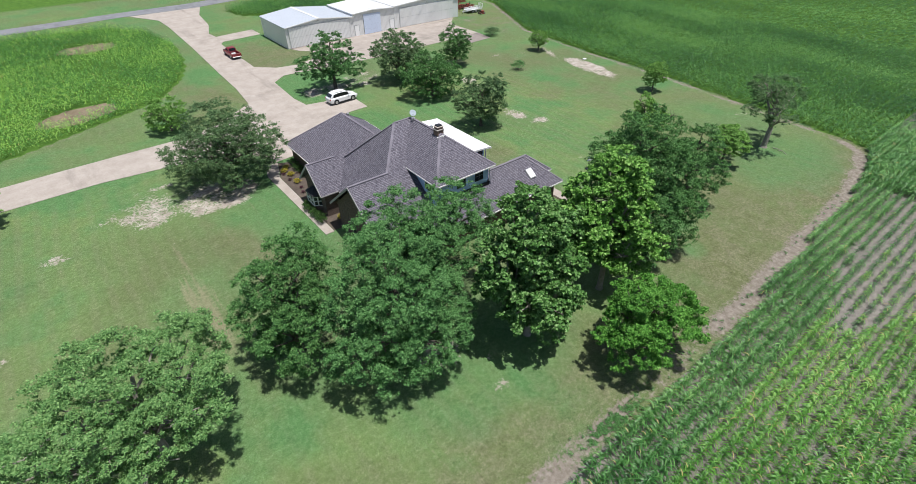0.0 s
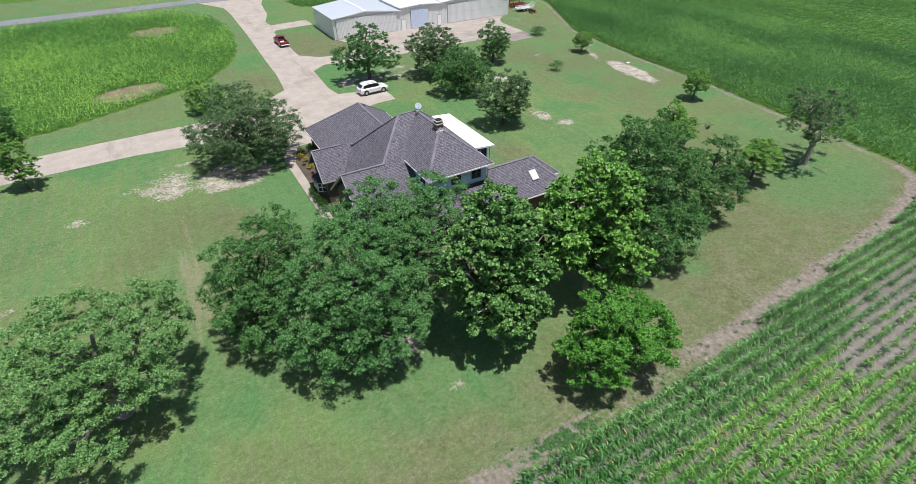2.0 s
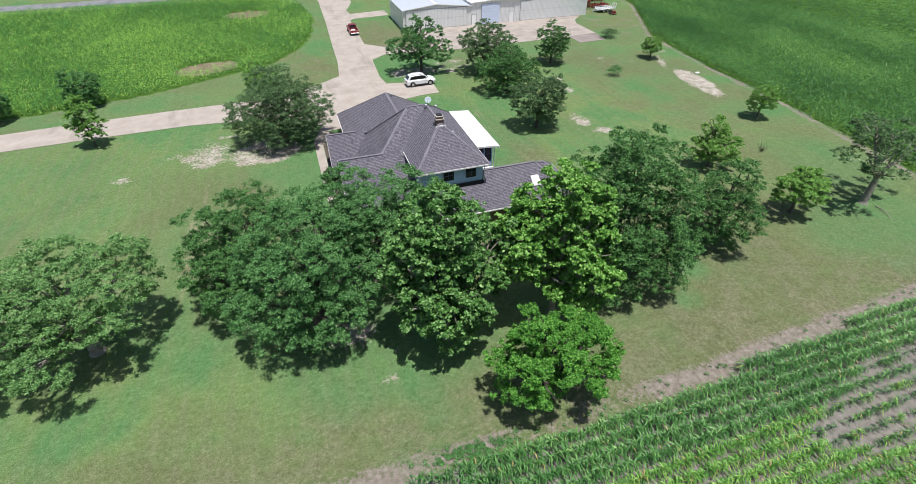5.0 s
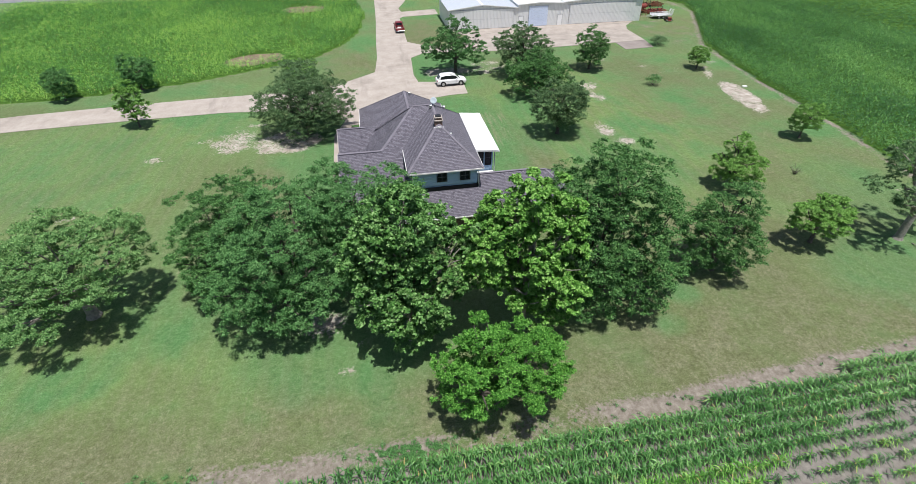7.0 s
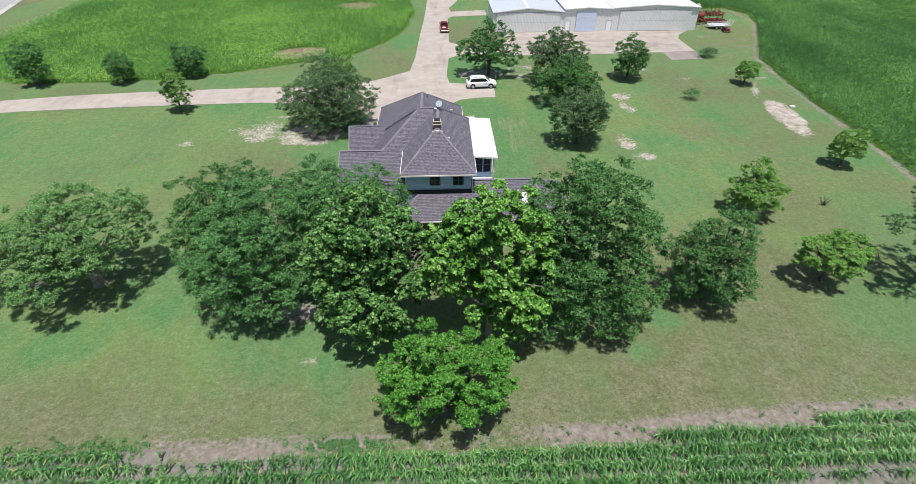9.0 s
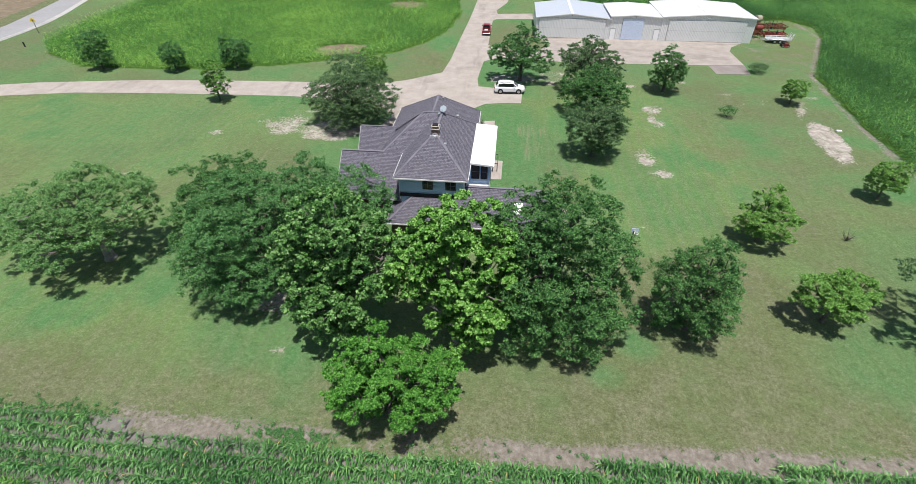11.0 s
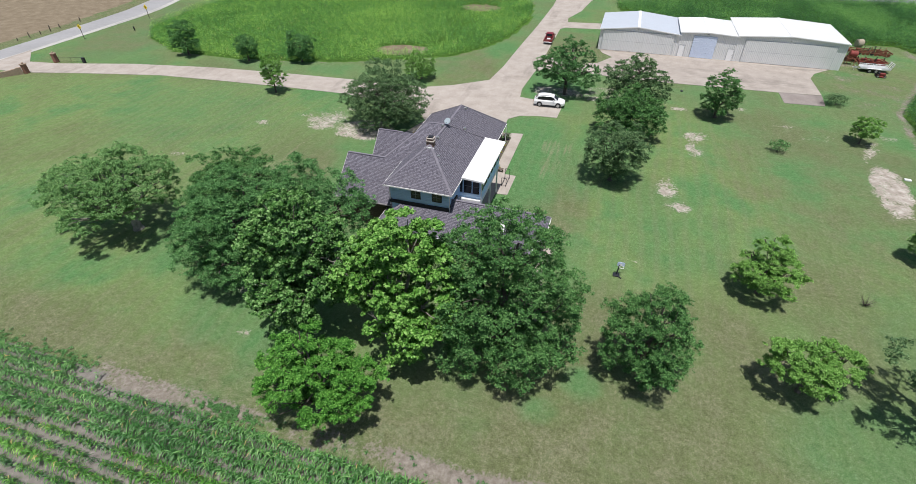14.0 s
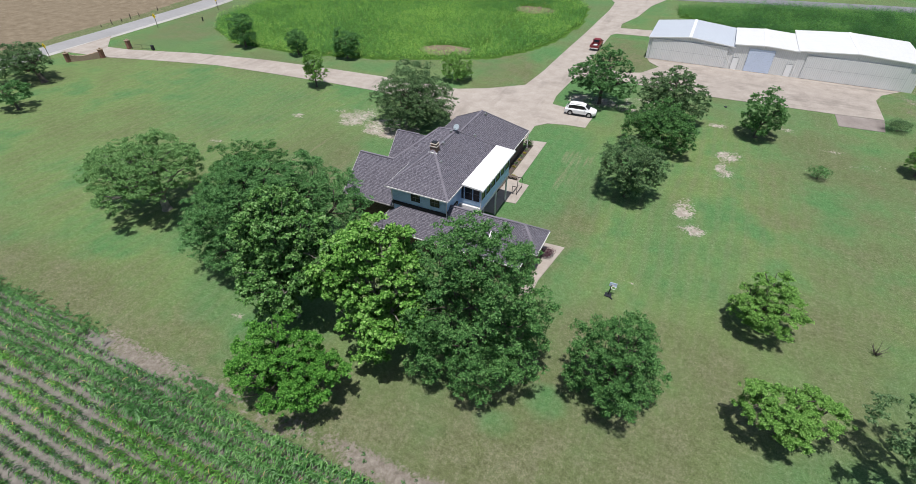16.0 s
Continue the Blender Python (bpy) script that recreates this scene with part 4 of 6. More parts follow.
def big_door(x0, x1, z1):
    d = part("hangar_door", unwrap(box(bmesh.new(), x0, x1, BF - 0.14, BF - 0.03, 0.12, z1)), M_BARN, barn, "wide ribbed bifold hangar door")
    part("door_seam", box(bmesh.new(), x0, x1, BF - 0.155, BF - 0.142, z1 * 0.52, z1 * 0.52 + 0.03), M_TRIMG, d)
    part("door_seam", box(bmesh.new(), x0 - 0.02, x0 + 0.02, BF - 0.16, BF - 0.02, 0.1, z1), M_TRIMG, d)
    part("door_seam", box(bmesh.new(), x1 - 0.02, x1 + 0.02, BF - 0.16, BF - 0.02, 0.1, z1), M_TRIMG, d)
    part("door_header", box(bmesh.new(), x0 - 0.1, x1 + 0.1, BF - 0.13, BF - 0.02, z1 + 0.01, z1 + 0.05), M_TRIMG, barn)


barn_bay(14.9, 29.6, 3.95, 4.75, 82.6, M_BROOF2, 21.9)
barn_bay(29.62, 39.6, 4.45, 4.75, 81.0, M_BROOF, 34.4)
barn_bay(39.62, 57.4, 4.60, 5.15, 83.2, M_BROOF, 48.2)
big_door(15.5, 28.7, 3.75)
big_door(41.0, 55.8, 3.95)
roll = part("roller_door", box(bmesh.new(), 32.0, 36.15, BF - 0.08, BF - 0.02, 0.05, 3.95), M_SEAM, barn, "pale blue-white roller shutter")
for i in range(13):
    z = 0.08 + i * 0.3
    part("slat", box(bmesh.new(), 32.02, 36.13, BF - 0.12, BF - 0.08, z, z + 0.292, 0.01), M_ROLL, roll)
for x in (29.85, 38.45):
    d = part("door", box(bmesh.new(), x, x + 0.95, BF - 0.09, BF - 0.03, 0.05, 2.1), M_DOORW, barn, "white metal personnel door")
    part("door_frame", box(bmesh.new(), x - 0.08, x - 0.01, BF - 0.1, BF - 0.03, 0.05, 2.18), M_TRIMG, d)
    part("door_frame", box(bmesh.new(), x + 0.96, x + 1.03, BF - 0.1, BF - 0.03, 0.05, 2.18), M_TRIMG, d)
    part("door_frame", box(bmesh.new(), x - 0.008, x + 0.958, BF - 0.1, BF - 0.03, 2.105, 2.18), M_METAL, d)
    part("door_knob", ball(bmesh.new(), (x + 0.85, BF - 0.13, 1.05), 0.04, sub=1), M_METAL, d)
for x in (34.4, 48.2, 21.9):
    part("wall_lamp", box(bmesh.new(), x - 0.12, x + 0.12, BF - 0.22, BF - 0.16, 4.32, 4.44, 0.02), M_METAL, barn, "small gable lamp")
for x in (14.95, 29.5, 39.7, 57.3):
    part("corner_trim", box(bmesh.new(), x - 0.06, x + 0.06, BF - 0.05, BF - 0.004, 0.0, 3.85), M_WHITE, barn)


# ------------------------------------------------------------------ trees
def unit(rng, n):
    v = rng.normal(size=(n, 3))
    return v / np.linalg.norm(v, axis=1, keepdims=True)


def leaf_cloud(rng, centres, radii, count, size, broad=False):
    """Leaves on domed sprays, broad bent ones or small pointed ones; returns vertices and faces."""
    k = len(centres)
    weight = radii ** 2
    pick = rng.choice(k, count, p=weight / weight.sum())
    d = unit(rng, count)
    d[:, 2] = np.where(d[:, 2] < -0.15, -d[:, 2] * 0.8, d[:, 2])
    rr = radii[pick] * (0.30 + 0.95 * rng.random(count))
    lump = 1 + 0.18 * np.sin(d[:, 0] * 7 + pick) * np.sin(d[:, 1] * 7 + pick * 1.7)
    pos = centres[pick] + d * (rr * lump)[:, None] * np.array([1.0, 1.0, 0.6])
    pos[:, 2] = np.maximum(pos[:, 2], 0.15)
    nrm = d * 0.55 + rng.normal(size=(count, 3)) * 0.62 + np.array([0, 0, 0.6])
    nrm /= np.linalg.norm(nrm, axis=1, keepdims=True)
    t = np.cross(nrm, unit(rng, count))
    t /= np.linalg.norm(t, axis=1, keepdims=True) + 1e-9
    b = np.cross(nrm, t)
    s = size * (0.6 + 0.8 * rng.random(count))[:, None]
    droop = -0.25 * s * nrm
    v = np.stack([pos - t * s * 0.5 + droop * 0.5, pos + b * s * 0.36, pos + t * s * 0.55 + droop, pos - b * s * 0.36], 1).reshape(-1, 3)
    if not broad:
        v = np.stack([pos - t * s * 0.5, pos + b * s * 0.42 + droop * 0.4, pos + t * s * 0.45 - b * s * 0.3 + droop], 1).reshape(-1, 3)
    n = 4 if broad else 3
    return v, np.arange(count * n, dtype=np.int32).reshape(-1, n)


def spread_points(rng, pool, gap, most_points):
    """Points of a pool that keep a distance from one another."""
    kept = np.empty((0, 3))
    for p in pool:
        if len(kept) == 0 or np.min(((kept - p) ** 2).sum(1)) > gap * gap:
            kept = np.vstack([kept, p])
            if len(kept) >= most_points:
                break
    return kept


def limb(bm, p, q, r0, r1, rng, bits=3, sag=0.12):
    """A limb in a few tapering, wandering pieces."""
    p, q = np.array(p, float), np.array(q, float)
    last, n = p, bits
    for i in range(1, n + 1):
        s = i / n
        at = p + (q - p) * s + (rng.normal(size=3) * sag * np.linalg.norm(q - p) * 0.3 if i < n else 0)
        tube(bm, last, at, r0 + (r1 - r0) * (i - 1) / n, r0 + (r1 - r0) * s, 6, False)
        last = at


def tree(seed, x, y, lobes, trunk, leaf, bark, label, size=0.2, leaves=12000, fork=1.5, dx=0.0, dy=0.0, clump=0.58, gaps=0.30, density=1.0, holes=0.36, broad=False, name="tree"):
    """A tree: tapered trunk and limbs, and a crown of many leaf clumps over ellipsoid lobes (dx, dy, z, rx, ry, rz)."""
    rng = np.random.default_rng(seed)
    top = thing(name, x, y, 0, label, "tree")
    # boughs over the lobes, each a dome of sprays with gaps between
    pool, heart = [], []
    for lx, ly, lz, rx, ry, rz in lobes:
        n = 900
        d = unit(rng, n)
        shell = np.where(rng.random(n) < 0.8, 0.80 + 0.24 * rng.random(n), 0.35 + 0.4 * rng.random(n))
        ph = rng.random(3) * 6.28
        wob = 1 + 0.12 * np.sin(d[:, 0] * 5 + ph[0]) + 0.12 * np.sin(d[:, 1] * 6 + ph[1]) + 0.08 * np.sin(d[:, 2] * 7 + ph[2])
        rad = np.maximum(np.array([rx, ry, rz]) - clump * 1.2, 0.25)
        # full-shouldered domes, a little flatter below
        egg = np.where(d[:, 2] < 0, 0.84, 1.16)
        full = d / ((np.abs(d) ** 2.8).sum(1) ** (1 / 2.8))[:, None]
        c = full * 0.97 * (shell * wob)[:, None] * rad * np.stack([np.ones(n), np.ones(n), egg], 1) + np.array([x + lx, y + ly, lz - 0.16 * rz])
        m = c[:, 2] > 0.6
        pool.append(c[m])
        heart.append((d * np.array([1, 1, 0.8]))[m])
    pool, heart = np.concatenate(pool), np.concatenate(heart)
    order = rng.permutation(len(pool))
    pool, heart = pool[order], heart[order]
    hole = np.array([noise.noise(Vector(p * holes) + Vector((seed * 7.3, 0, 0))) for p in pool])
    pool, heart = pool[hole > -gaps], heart[hole > -gaps]
    kept = spread_points(rng, pool, clump * 1.64 / math.sqrt(density), 900)
    near = np.argmin(((kept[:, None, :] - pool[None, :, :]) ** 2).sum(2), 1)
    out = heart[near] + np.array([0, 0, 0.55])
    cs, rs = [], []
    for q, o in zip(kept, out):
        rb = clump * (0.95 + 0.75 * rng.random())
        m = 14
        d = unit(rng, m) + o * 0.75
        d /= np.linalg.norm(d, axis=1, keepdims=True)
        reach = 0.35 + 0.85 * rng.random(m) ** 0.8
        cs.append(q + d * (rb * reach)[:, None] * np.array([1.0, 1.0, 0.8]))
        rs.append(clump * (0.28 + 0.32 * rng.random(m)) * (1.3 - 0.5 * reach))
    cs, rs = np.concatenate(cs), np.concatenate(rs)
    v, f = leaf_cloud(rng, cs, rs, int(leaves * (1.38 if broad else 2.0)), size * (0.86 if leaves < 20000 or broad else 0.72), broad)
    arrays("crown", v, f, leaf, top, n=f.shape[1])
    bm = bmesh.new()
    zt = fork
    tube(bm, (x, y, -0.1), (x + dx * 0.3, y + dy * 0.3, zt), trunk * 1.25, trunk, 10, False)
    tube(bm, (x, y, -0.05), (x, y, 0.25), trunk * 1.7, trunk * 1.2, 10, False)
    base = np.array([x + dx * 0.3, y + dy * 0.3, zt])
    for lx, ly, lz, rx, ry, rz in lobes:
        mid = np.array([x + lx, y + ly, lz])
        limb(bm, base, mid, trunk * 0.75, trunk * 0.3, rng)
        for a in range(5):
            d = unit(rng, 1)[0]
            d[2] = abs(d[2]) * 0.7
            st = base + (mid - base) * (0.35 + 0.6 * rng.random())
            limb(bm, st, mid + d * np.array([rx, ry, rz]) * 0.75, trunk * 0.28, 0.03, rng)
    part("trunk", bm, bark, top, smooth=True)
    return top


def one(z0, z1, r, ry=None, dx=0.0, dy=0.0):
    return [(dx, dy, (z0 + z1) / 2, r, ry or r, (z1 - z0) / 2)]


tree(1, 3.5, -19.7, [(0.1, 0.3, 3.8, 3.3, 3.3, 2.1), (2.2, 0.6, 3.3, 2.1, 2.3, 1.7), (-2.2, 0.3, 3.3, 2.0, 2.1, 1.6), (-0.6, 0.9, 5.5, 1.8, 1.8, 1.4), (1.4, -0.4, 4.6, 1.8, 1.8, 1.3), (0.2, -1.7, 3.1, 2.1, 1.7, 1.3), (-1.6, -1.5, 3.6, 1.7, 1.6, 1.4)], 0.22, L_PEC, M_BARK, "bright green pecan tree at the lawn's edge by the corn", 0.19, 34000, 1.0, clump=0.56, gaps=0.10, holes=0.62)
tree(2, -15.4, -3.8, [(0.0, 0.6, 5.2, 3.2, 3.2, 3.6), (-0.8, -2.2, 3.6, 2.7, 2.7, 2.4), (1.6, 2.0, 5.6, 2.6, 2.6, 2.8), (-1.8, 0.6, 3.9, 2.0, 2.4, 2.4)], 0.25, L_DEEP, M_BARK, "dense dark green tree in the clump by the house", 0.17, 40000, 1.2, gaps=0.27, holes=0.5)
tree(3, -10.2, -8.6, [(0.0, 0.0, 6.2, 4.3, 4.2, 3.7), (-2.4, -1.6, 4.2, 2.9, 2.7, 2.4), (0.6, -3.2, 3.5, 2.9, 2.3, 2.1), (1.8, 1.8, 7.4, 3.2, 3.0, 2.6), (2.6, -1.2, 5.0, 2.6, 2.8, 2.6)], 0.32, L_MID, M_BARK, "large spreading green tree in the clump by the house", 0.17, 62000, 2.0, gaps=0.27, holes=0.5)
tree(4, -4.8, -4.9, [(0.0, 0.0, 7.2, 4.2, 3.6, 3.0), (3.2, -0.2, 6.8, 2.8, 2.6, 2.4), (-2.6, 1.2, 6.6, 2.8, 2.6, 2.4), (0.4, -2.4, 6.0, 3.0, 2.4, 2.2)], 0.3, L_MID, M_BARK, "rounded green tree close to the house wall", 0.17, 38000, 2.4, gaps=0.27, holes=0.5)
tree(5, -1.4, -13.0, [(-0.4, 0.6, 7.2, 2.4, 2.6, 4.4), (2.3, 0.0, 6.3, 2.0, 2.1, 2.4), (-2.4, 0.4, 7.0, 1.9, 2.1, 3.0), (-0.6, 1.0, 10.3, 2.1, 2.1, 2.2), (-0.2, -1.7, 4.2, 2.1, 1.8, 2.7), (1.4, 1.2, 8.8, 2.1, 2.1, 2.4), (-2.0, -1.6, 5.4, 1.6, 1.6, 2.2), (3.3, 0.8, 7.2, 1.9, 1.9, 2.2), (1.4, -1.9, 4.8, 1.2, 1.2, 2.2)], 0.2, L_SYCD, M_BARKP, "tall sycamore with large deep green leaves and pale undersides", 0.24, 42000, 3.0, clump=0.52, gaps=0.16, holes=0.5, broad=True)
tree(6, 6.9, -13.1, [(0.2, 0.2, 7.2, 2.4, 2.6, 4.2), (2.2, -0.2, 5.6, 2.1, 2.2, 2.8), (-2.4, 0.4, 7.2, 2.1, 2.2, 2.8), (0.6, 1.2, 10.2, 2.2, 2.2, 2.2), (1.2, -2.0, 4.2, 2.1, 1.7, 2.4), (-1.2, 1.4, 9.0, 2.1, 2.1, 2.2), (2.8, 0.8, 8.0, 1.8, 1.8, 2.0), (-3.4, 0.6, 6.6, 1.8, 1.8, 2.2), (-0.6, -2.0, 5.0, 1.2, 1.2, 2.2)], 0.2, L_SYC, M_BARKP, "tall sycamore with large bright leaves", 0.24, 42000, 3.0, clump=0.52, gaps=0.16, holes=0.5, broad=True)
tree(7, 14.1, -11.0, [(0.0, 0.2, 6.2, 4.4, 4.4, 5.3), (-2.5, 0.6, 8.2, 2.9, 2.9, 3.2), (2.6, 0.0, 5.5, 3.2, 3.1, 4.0), (0.6, 1.0, 10.1, 2.9, 2.9, 2.8), (0.2, -2.2, 3.7, 3.6, 2.7, 3.0), (-2.6, -1.6, 5.2, 2.2, 2.2, 2.6)], 0.28, L_DEEP, M_BARK, "tall deep green tree beside the sycamores", 0.21, 54000, 1.8, gaps=0.20, density=1.1, holes=0.42)
tree(8, 24.5, -9.9, [(0.0, 0.0, 3.9, 3.2, 3.1, 3.8), (1.3, 0.4, 3.5, 2.1, 2.0, 2.8), (-1.2, -0.2, 4.1, 2.0, 2.0, 3.1), (0.2, 0.2, 6.8, 1.8, 1.8, 1.9)], 0.18, L_DEEP, M_BARK, "dark green oak standing on the dry lawn", 0.17, 26000, 1.0, gaps=0.38, holes=0.55)
tree(9, 34.3, 2.2, [(0.0, 0.0, 2.7, 2.5, 2.5, 1.8), (-0.2, 0.4, 4.7, 1.5, 1.5, 1.4), (1.7, -0.2, 2.7, 1.6, 1.6, 1.2), (-1.5, 0.4, 3.2, 1.3, 1.3, 1.1)], 0.14, L_LIGHT, M_BARK, "light green young tree on the open lawn", 0.15, 19000, 1.2, gaps=0.5, holes=0.7)
tree(10, 35.5, -8.1, [(-0.3, -0.1, 3.2, 2.2, 2.1, 1.5), (1.6, 0.3, 3.1, 1.6, 1.6, 1.3), (-1.8, -0.3, 3.2, 1.5, 1.4, 1.2), (0.4, 0.6, 3.9, 1.3, 1.3, 0.9)], 0.14, L_LIGHT, M_BARK, "low light green spreading tree on the lawn", 0.15, 17000, 1.4, density=1.0, gaps=0.5, holes=0.7)
tree(12, 49.9, 11.2, [(0.0, 0.0, 2.9, 1.7, 1.7, 1.9), (0.9, 0.2, 2.4, 1.2, 1.2, 1.1)], 0.1, L_LIGHT, M_BARK, "small light green lawn tree with a slim trunk", 0.17, 7500, 1.4, gaps=0.5, clump=0.36)
tree(13, 51.9, 37.9, [(0.0, 0.0, 2.3, 1.8, 1.8, 1.4), (-0.8, 0.2, 2.0, 1.2, 1.2, 0.9)], 0.09, L_LIGHT, M_BARK, "small light green tree on the open lawn", 0.17, 6500, 1.2, gaps=0.5, clump=0.36)
tree(14, 34.2, 41.3, [(0.0, 0.0, 3.9, 2.8, 2.8, 2.8), (-1.1, 0.0, 2.9, 1.9, 1.9, 1.9), (1.1, 0.2, 3.1, 1.9, 1.9, 2.0)], 0.2, L_DEEP, M_BARK, "rounded deep green tree with a clear trunk", 0.22, 9000, 1.6, gaps=0.5, density=1.15)
tree(15, 22.3, 41.2, [(0.0, -0.3, 4.4, 4.0, 4.0, 3.2), (-2.4, 0.0, 5.0, 2.7, 2.7, 2.0), (2.1, -0.8, 3.7, 2.9, 2.9, 2.4), (0.2, 0.2, 6.8, 2.0, 2.0, 1.4), (-1.4, -1.8, 3.2, 2.4, 2.2, 2.0)], 0.22, L_OAK, M_BARK, "dark green oak in the row behind the house", 0.24, 16000, 1.4, gaps=0.2, holes=0.5)
tree(16, 22.1, 31.6, [(0.0, -0.2, 3.5, 4.2, 4.0, 3.0), (1.9, -0.9, 2.9, 2.8, 2.8, 2.2), (-2.0, 0.0, 3.1, 2.8, 2.8, 2.3), (0.2, 0.4, 5.2, 2.0, 2.0, 1.5)], 0.22, L_DEEP, M_BARK, "broad dark green tree in the row behind the house", 0.22, 17000, 1.2, gaps=0.25, density=1.15, holes=0.5)
tree(17, 20.6, 18.2, [(0.0, 0.0, 4.1, 3.4, 3.3, 2.9), (1.0, 0.3, 3.5, 2.6, 2.5, 2.1), (-1.2, -0.2, 3.8, 2.6, 2.5, 2.2)], 0.18, L_OAK, M_BARK, "rounded dark green oak with a short trunk", 0.18, 19000, 1.3, gaps=0.25, density=1.15, holes=0.55)
tree(18, 11.8, 43.8, [(0.0, 0.0, 4.9, 4.0, 3.8, 3.1), (-2.6, 0.4, 4.0, 2.8, 2.6, 2.2), (2.6, -0.2, 3.8, 2.8, 2.6, 2.2), (0.4, 0.4, 7.2, 2.2, 2.2, 1.9)], 0.24, L_MID, M_BARK, "spreading green tree shading the drive island", 0.24, 16000, 2.2, density=0.9, gaps=0.15, holes=0.5)
tree(19, -10.8, 24.3, [(0.0, 0.0, 4.9, 4.7, 4.7, 4.0), (-2.9, 0.4, 3.8, 3.3, 3.2, 2.7), (2.9, -0.2, 3.8, 3.5, 3.2, 2.7), (0.0, 1.9, 4.2, 3.6, 3.2, 3.1), (0.2, -2.2, 3.6, 3.6, 3.0, 2.6)], 0.3, L_OAK, M_BARK, "broad live oak over bare earth by the drive", 0.2, 46000, 1.7, gaps=0.3, density=1.2, holes=0.5)
tree(20, -12.9, 43.6, [(0.0, 0.0, 2.6, 2.5, 2.5, 2.3), (-1.4, -0.3, 2.4, 1.6, 1.6, 1.5)], 0.12, L_LIGHT, M_BARK, "light green verge tree beyond the drive", 0.22, 6500, 1.2, density=0.9, clump=0.44)
tree(21, -33.2, 30.5, [(0.0, 0.0, 4.1, 1.7, 1.7, 2.2), (0.5, -0.2, 2.4, 1.7, 1.7, 1.3), (-0.9, 0.1, 3.2, 1.3, 1.3, 1.3)], 0.11, L_LIGHT, M_BARK, "slim light green tree by the drive", 0.2, 7500, 1.6, gaps=0.3, holes=0.6, clump=0.44)
tree(22, -60.2, 42.1, [(0.0, 0.0, 3.6, 2.3, 2.3, 2.9), (0.6, 0.2, 2.6, 1.9, 1.9, 1.6)], 0.16, L_MID, M_BARK, "green verge tree before the corn", 0.25, 7500, 1.2, clump=0.44)
tree(23, -47.2, 42.8, [(0.0, 0.0, 2.7, 2.0, 2.0, 2.1)], 0.13, L_MID, M_BARK, "small green verge tree before the corn", 0.25, 5200, 1.0, gaps=0.4, clump=0.44)
tree(24, -37.3, 45.2, [(0.0, 0.0, 3.1, 2.4, 2.4, 2.4)], 0.15, L_MID, M_BARK, "green verge tree before the corn", 0.25, 7500, 1.1, clump=0.44)
tree(25, -25.3, -6.3, [(0.6, 0.6, 6.3, 4.1, 3.9, 2.4), (2.9, 1.0, 5.2, 2.7, 2.8, 2.3), (-3.2, 0.0, 5.7, 3.5, 3.4, 2.1), (-5.9, -1.6, 4.4, 2.6, 2.4, 1.7), (0.6, -2.2, 5.0, 3.2, 2.8, 1.9), (-2.4, -2.9, 4.4, 3.0, 2.6, 1.8), (-0.6, -4.2, 3.8, 2.4, 1.9, 1.3)], 0.36, L_WIL, M_BARKP, "wide spreading tree with airy green foliage", 0.17, 62000, 1.8, gaps=0.22, holes=0.5)
tree(26, -77.6, 12.2, [(-2.8, -1.0, 3.7, 4.2, 3.8, 2.3), (-5.4, -2.2, 2.9, 3.4, 3.2, 1.9), (0.0, -0.2, 3.5, 2.4, 2.4, 1.8), (-3.4, 0.6, 4.8, 3.0, 2.8, 1.5)], 0.4, L_OAK, M_BARK, "large dark tree leaning over the far lawn", 0.24, 14000, 1.8, dx=-2.5)
tree(27, -69.4, 3.2, [(0.0, 0.0, 2.7, 2.8, 2.6, 1.6), (-1.6, -0.4, 2.3, 1.9, 1.8, 1.3)], 0.16, L_MID, M_BARK, "small green tree at the far lawn", 0.24, 5200, 1.1)
tree(28, 43.8, -9.1, [(-2.9, 0.0, 5.9, 2.6, 2.4, 1.5), (1.0, 1.2, 6.7, 3.0, 2.7, 1.7), (3.3, 0.6, 5.2, 2.4, 2.1, 1.4), (-1.0, 1.8, 7.7, 2.6, 2.5, 1.4), (-1.9, -1.2, 4.4, 1.7, 1.7, 1.1)], 0.28, L_OAK, M_BARKP, "sparse half-bare old tree with a thick pale trunk", 0.18, 9500, 2.6, density=0.65, gaps=0.12, holes=0.6)


